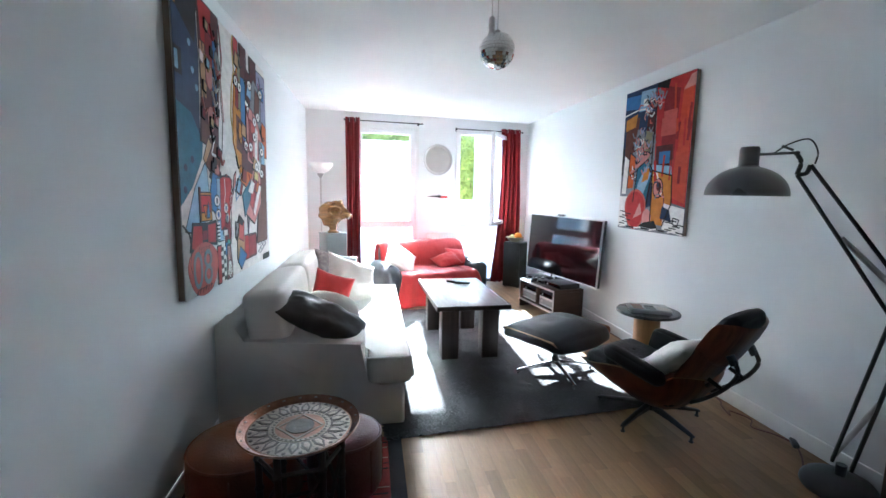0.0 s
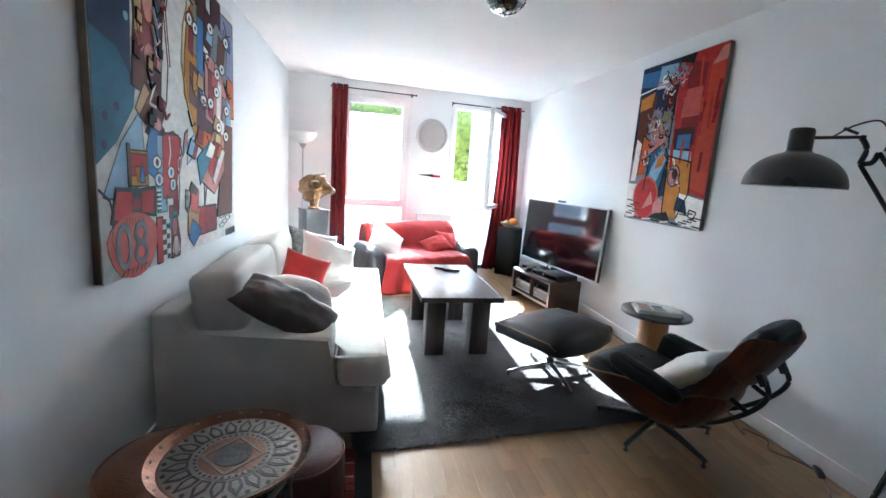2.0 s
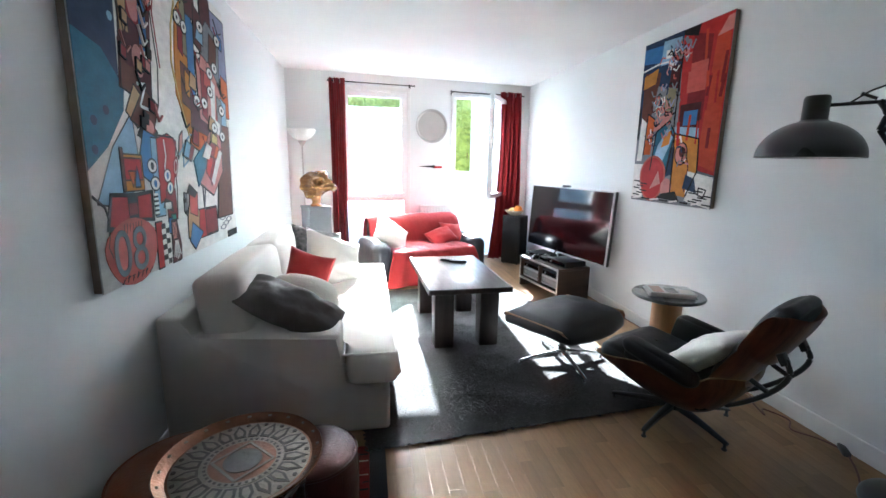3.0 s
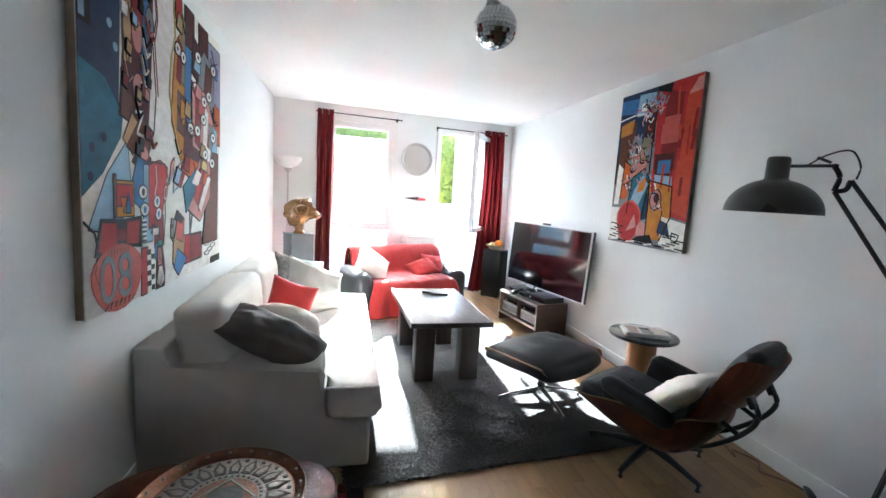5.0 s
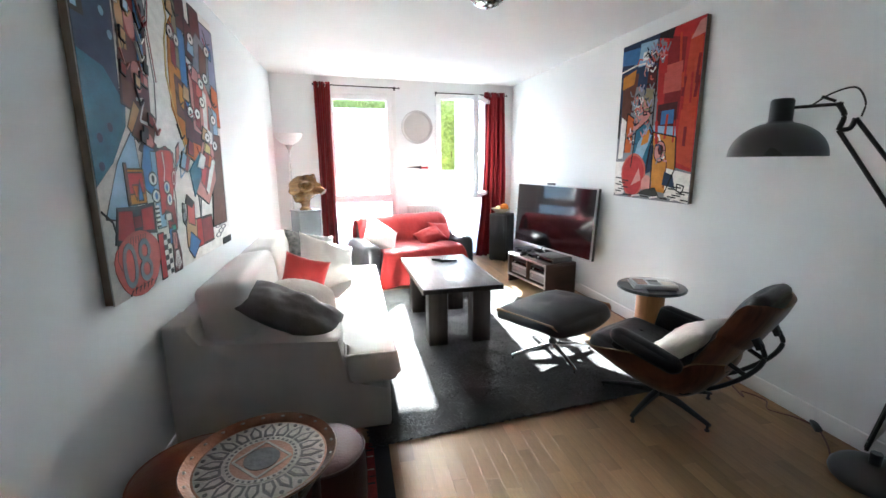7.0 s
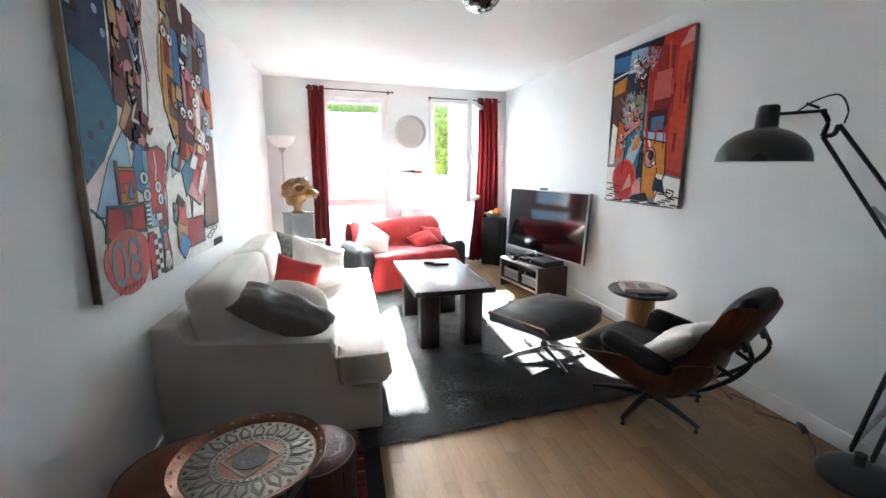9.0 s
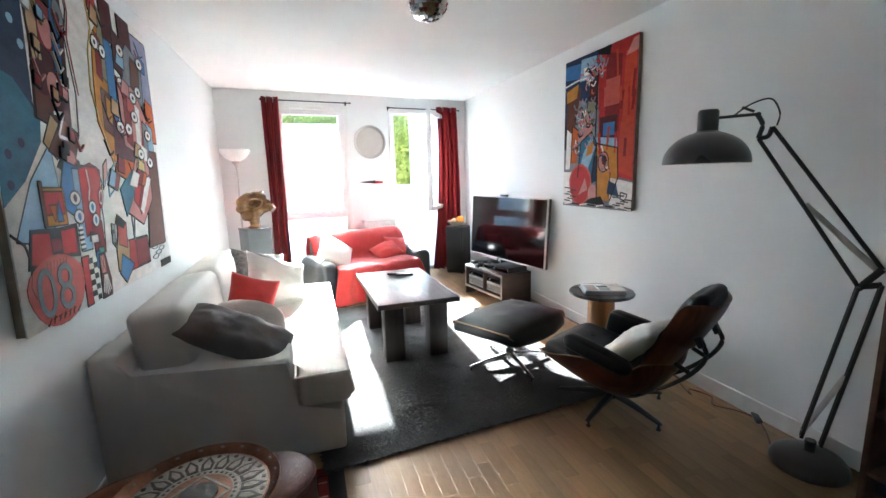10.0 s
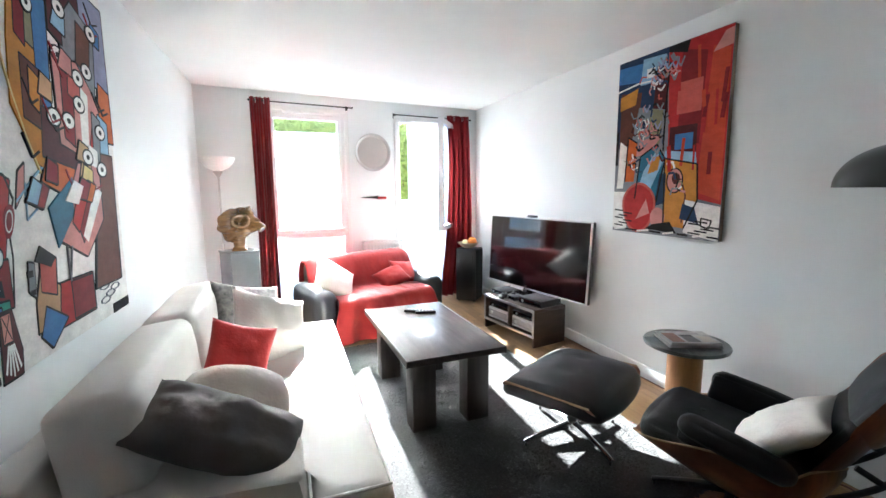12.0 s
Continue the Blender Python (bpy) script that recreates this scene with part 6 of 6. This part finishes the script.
for k in range(7):
    sml.line("black" if k % 2 else "white", 0.012, 0.02 + 0.13 * k, 0.012 + 0.006 * (k % 2), 0.16 + 0.12 * k, 0.016 + 0.008 * ((k + 1) % 2))
# the busy head and hand of the figure, and strokes over the wide fields
rq = random.Random(12)
for cu, cv, ru, rv, count in ((0.34, 0.60, 0.13, 0.10, 46), (0.44, 0.86, 0.10, 0.09, 30), (0.20, 0.42, 0.06, 0.09, 14), (0.63, 0.30, 0.05, 0.06, 8)):
    for k in range(count):
        u, v = cu + rq.gauss(0, ru * 0.55), cv + rq.gauss(0, rv * 0.55)
        bend = rq.uniform(0, 6.28)
        l = rq.uniform(0.02, 0.05)
        sml.line(rq.choice(("white", "black", "grey", "black", "white", "pink", "salmon", "olive", "navy")), rq.uniform(0.006, 0.014), u, v, u + l * math.cos(bend), v + l * math.sin(bend) * 0.8, u + 1.7 * l * math.cos(bend + 0.7), v + 1.5 * l * math.sin(bend + 0.7) * 0.8)
for k in range(14):
    u, v = rq.uniform(0.54, 0.96), rq.uniform(0.25, 0.85)
    l = rq.uniform(0.08, 0.22)
    sml.line(rq.choice(("vermilion", "red", "red", "crimson")), rq.uniform(0.012, 0.030), u, v, u + rq.uniform(-0.02, 0.02), min(0.98, v + l))
for pts in ((0.24, 0.20, 0.28, 0.44, 0.44, 0.50, 0.52, 0.42, 0.46, 0.18), (0.54, 0.06, 0.52, 0.42, 0.80, 0.38, 0.82, 0.20, 0.72, 0.05), (0.50, 0.46, 0.50, 0.70, 0.52, 0.92), (0.12, 0.30, 0.14, 0.56, 0.24, 0.52)):
    sml.line("black", 0.010, *pts)
sml.line("black", 0.009, 0.86, 0.07, 0.92, 0.06, 0.94, 0.10, 0.86, 0.11, 0.86, 0.07)
rp = random.Random(21)
for k in range(34):
    u, v = (rp.uniform(0.18, 0.50), rp.uniform(0.40, 0.70)) if k < 20 else (rp.uniform(0.42, 0.64), rp.uniform(0.80, 0.95))
    col = rp.choice(["black", "grey", "pink", "grey", "maroon", "sky", "lilac"])
    sml.line(col, 0.010, u - 0.03, v + 0.02, u, v - 0.015, u + 0.03, v + rp.uniform(-0.02, 0.03))

# ---- bookcase ----
HERE = Matrix.Translation((0.010, 0.218, 0))
bc = thing("bookcase", "tall walnut stained bookcase full of books", "bookcase", (2.30, 0.50, 0))
BCD, BCW, BCH = 0.325, 0.89, 1.485
for y in (0, BCW - 0.022):
    part("side_panel", box(0, BCD, y, y + 0.022, 0, BCH - 0.022, 0.002), M["shelf_wood"], bc)
part("top_board", box(-0.004, BCD, 0, BCW, BCH - 0.022, BCH, 0.002), M["shelf_wood"], bc)
part("back_panel", box(BCD - 0.010, BCD - 0.002, 0.022, BCW - 0.022, 0.03, BCH - 0.024), M["shelf_wood"], bc, smooth=False)
SHELVES = [0.045, 0.210, 0.455, 0.705, 0.965, 1.215]
for z in SHELVES:
    part("shelf", box(0.004, BCD - 0.010, 0.022, BCW - 0.022, z - 0.020, z, 0.002), M["shelf_wood"], bc)
part("kick_board", box(0.02, 0.032, 0.022, BCW - 0.022, 0.0, 0.025), M["shelf_wood"], bc, smooth=False)
rb = random.Random(6)
BOOK = {}
for nm, col in (("grey_book", (0.33, 0.32, 0.30)), ("white_book", (0.62, 0.60, 0.55)), ("red_book", (0.28, 0.030, 0.028)), ("black_book", (0.03, 0.03, 0.032)), ("brown_book", (0.16, 0.09, 0.055)),
                ("teal_book", (0.03, 0.22, 0.23)), ("blue_book", (0.06, 0.09, 0.17))):
    BOOK[nm] = material(nm + "_cover", col, 0.55, vary=0.15, vary_scale=12, grain=0.05, bump=0.05)


def book(x, y, z, w, h, d, color, lying=False):
    words = color.split("_")[0]
    b = thing("book", f"{words} bound book {'lying' if lying else 'standing'} on a bookcase shelf", "book", (x, y, z), 0, "books in the bookcase")
    if lying:
        part("pages", box(0.004, d, 0.003, h - 0.003, 0.003, w - 0.003), M["white_paper"], b, smooth=False)
        c = box(0, d + 0.002, 0, h, 0, 0.003)
        box(0, d + 0.002, 0, h, w - 0.003, w, bm=c)
        box(0, 0.003, 0, h, 0.003, w - 0.003, bm=c)
        part("cover", c, BOOK[color], b, smooth=False)
        part("title_bar", box(-0.0006, 0.0005, h * 0.3, h * 0.7, w * 0.35, w * 0.65), BOOK["black_book" if color != "black_book" else "white_book"], b, smooth=False)
    else:
        part("pages", box(0.004, d, 0.003, w - 0.003, 0.002, h - 0.004), M["white_paper"], b, smooth=False)
        c = box(0, d + 0.002, 0, 0.003, 0, h)
        box(0, d + 0.002, w - 0.003, w, 0, h, bm=c)
        box(0, 0.003, 0.003, w - 0.003, 0, h, bm=c)
        part("cover", c, BOOK[color], b, smooth=False)
        part("title_bar", box(-0.0006, 0.0005, w * 0.3, w * 0.7, h * 0.35, h * 0.8), BOOK["black_book" if color != "black_book" else "white_book"], b, smooth=False)


for z, hmax, palette in ((0.965, 0.20, ["grey_book", "grey_book", "white_book", "brown_book", "black_book"]), (0.705, 0.20, ["red_book", "grey_book", "brown_book", "black_book", "red_book"]),
                         (0.455, 0.19, ["grey_book", "brown_book", "grey_book", "black_book"])):
    y = 1.25
    while y > 0.60:
        w = rb.uniform(0.022, 0.045)
        y -= w + 0.002
        book(2.30 + rb.uniform(0.12, 0.14), y, z, w, hmax * rb.uniform(0.85, 1.0), 0.15, rb.choice(palette))
for y0, z0, cols in ((1.00, 0.210, ["white_book", "grey_book", "white_book", "black_book", "blue_book"]), (0.70, 0.210, ["grey_book", "black_book", "white_book"]),
                     (1.06, 0.045, ["white_book", "grey_book", "white_book", "black_book"]), (0.76, 0.045, ["white_book", "red_book", "teal_book", "white_book"])):
    z = z0
    for c in cols:
        w = rb.uniform(0.022, 0.036)
        book(2.318 + rb.uniform(0, 0.02), y0 + rb.uniform(-0.02, 0.02), z, w, 0.27, 0.21, c, True)
        z += w + 0.0005
dsh = thing("glass_dish", "shallow pale dish lying on a bookcase shelf", "dish", (2.375, 1.10, 0.456))
part("dish", lathe([(0, 0), (0.04, 0), (0.075, 0.02), (0.072, 0.022), (0.038, 0.005), (0, 0.005)], 28), M["steel"], dsh)
for x, y, mt, lb in ((2.36, 1.09, "amber", "yellow"), (2.365, 0.99, "green", "green")):
    ty = thing("toy_car", f"small {lb} toy car on a bookcase shelf", "toy car", (x, y, 0.706), 90)
    part("body", padded(-0.045, 0.045, -0.020, 0.020, 0.010, 0.045, 0.012, 0.004, 3), PAINT[mt], ty)
    for sx in (-0.028, 0.028):
        for sy in (-0.018, 0.018):
            part("wheel", rod_between((sx, sy - 0.004, 0.011), (sx, sy + 0.004, 0.011), 0.011, seg=12), M["black_plastic"], ty)
bxo = thing("storage_box", "small dark box on the upper bookcase shelf", "box", (2.40, 1.31, 1.216))
part("body", box(-0.05, 0.05, -0.04, 0.04, 0, 0.035, 0.003), M["brown_wood"], bxo)
part("lid", box(-0.052, 0.052, -0.042, 0.042, 0.035, 0.05, 0.003), M["brown_wood"], bxo)
ht = thing("dark_hat", "crumpled dark grey cloth hat on the bookcase", "hat", (2.47, 1.285, BCH))
bm = lathe([(0, 0.0), (0.16, 0.002), (0.165, 0.010), (0.112, 0.020), (0.112, 0.07), (0.108, 0.145), (0.075, 0.158), (0.03, 0.128), (0, 0.122)], 30)
for v in bm.verts:
    v.co += Vector((0.02 * noise.noise(v.co * 14), 0.02 * noise.noise(v.co * 14 + Vector((5, 0, 0))), 0.03 * v.co.z / 0.13 * noise.noise(v.co * 11)))
    v.co.z = max(v.co.z, 0.001)
part("crown", bm, M["taupe"], ht)
part("brim_band", tube([(0.114 * math.cos(a), 0.114 * math.sin(a), 0.028) for a in np.linspace(0, 2 * math.pi, 31)[:-1]], 0.008, 6, closed=True), M["black_plastic"], ht)

# ---- parquet staves ----
floor = bpy.data.objects["floor"]
rs = random.Random(9)
SW = 0.0705
shapes = []
for ln in (0.32, 0.41, 0.50):
    b = box(0, SW - 0.0005, 0, ln - 0.0005, -0.010, 0.0)
    me = mesh_of("stave", b, M["oak"], False)
    shapes.append((ln, me))
verts, faces, near = [], [], []
for c in range(int((X1 - X0) / SW) + 1):
    x = X0 + c * SW
    y = Y0 - rs.uniform(0, 0.25)
    while y < Y1 + 0.22:
        ln, me = rs.choice(shapes)
        if 0.40 < x < 2.62 and 1.00 < y < 3.00 and len(near) < 300:
            near.append((x, y, me))
        else:
            xa, ya = min(x + SW - 0.0005, X1), y + ln - 0.0005
            n = len(verts)
            verts += [(x, y, -0.01), (xa, y, -0.01), (xa, ya, -0.01), (x, ya, -0.01), (x, y, 0), (xa, y, 0), (xa, ya, 0), (x, ya, 0)]
            faces += [(n + 4, n + 5, n + 6, n + 7), (n, n + 1, n + 5, n + 4), (n + 1, n + 2, n + 6, n + 5), (n + 2, n + 3, n + 7, n + 6), (n + 3, n, n + 4, n + 7)]
        y += ln
me = bpy.data.meshes.new("further_staves")
me.from_pydata(verts, [], faces)
me.materials.append(M["oak_island"])
tagged(new("further_staves", me), kind="stuff").parent = floor
for x, y, me in near:
    ob = new("stave", me)
    ob.parent = floor
    ob.location = (x, y, 0)
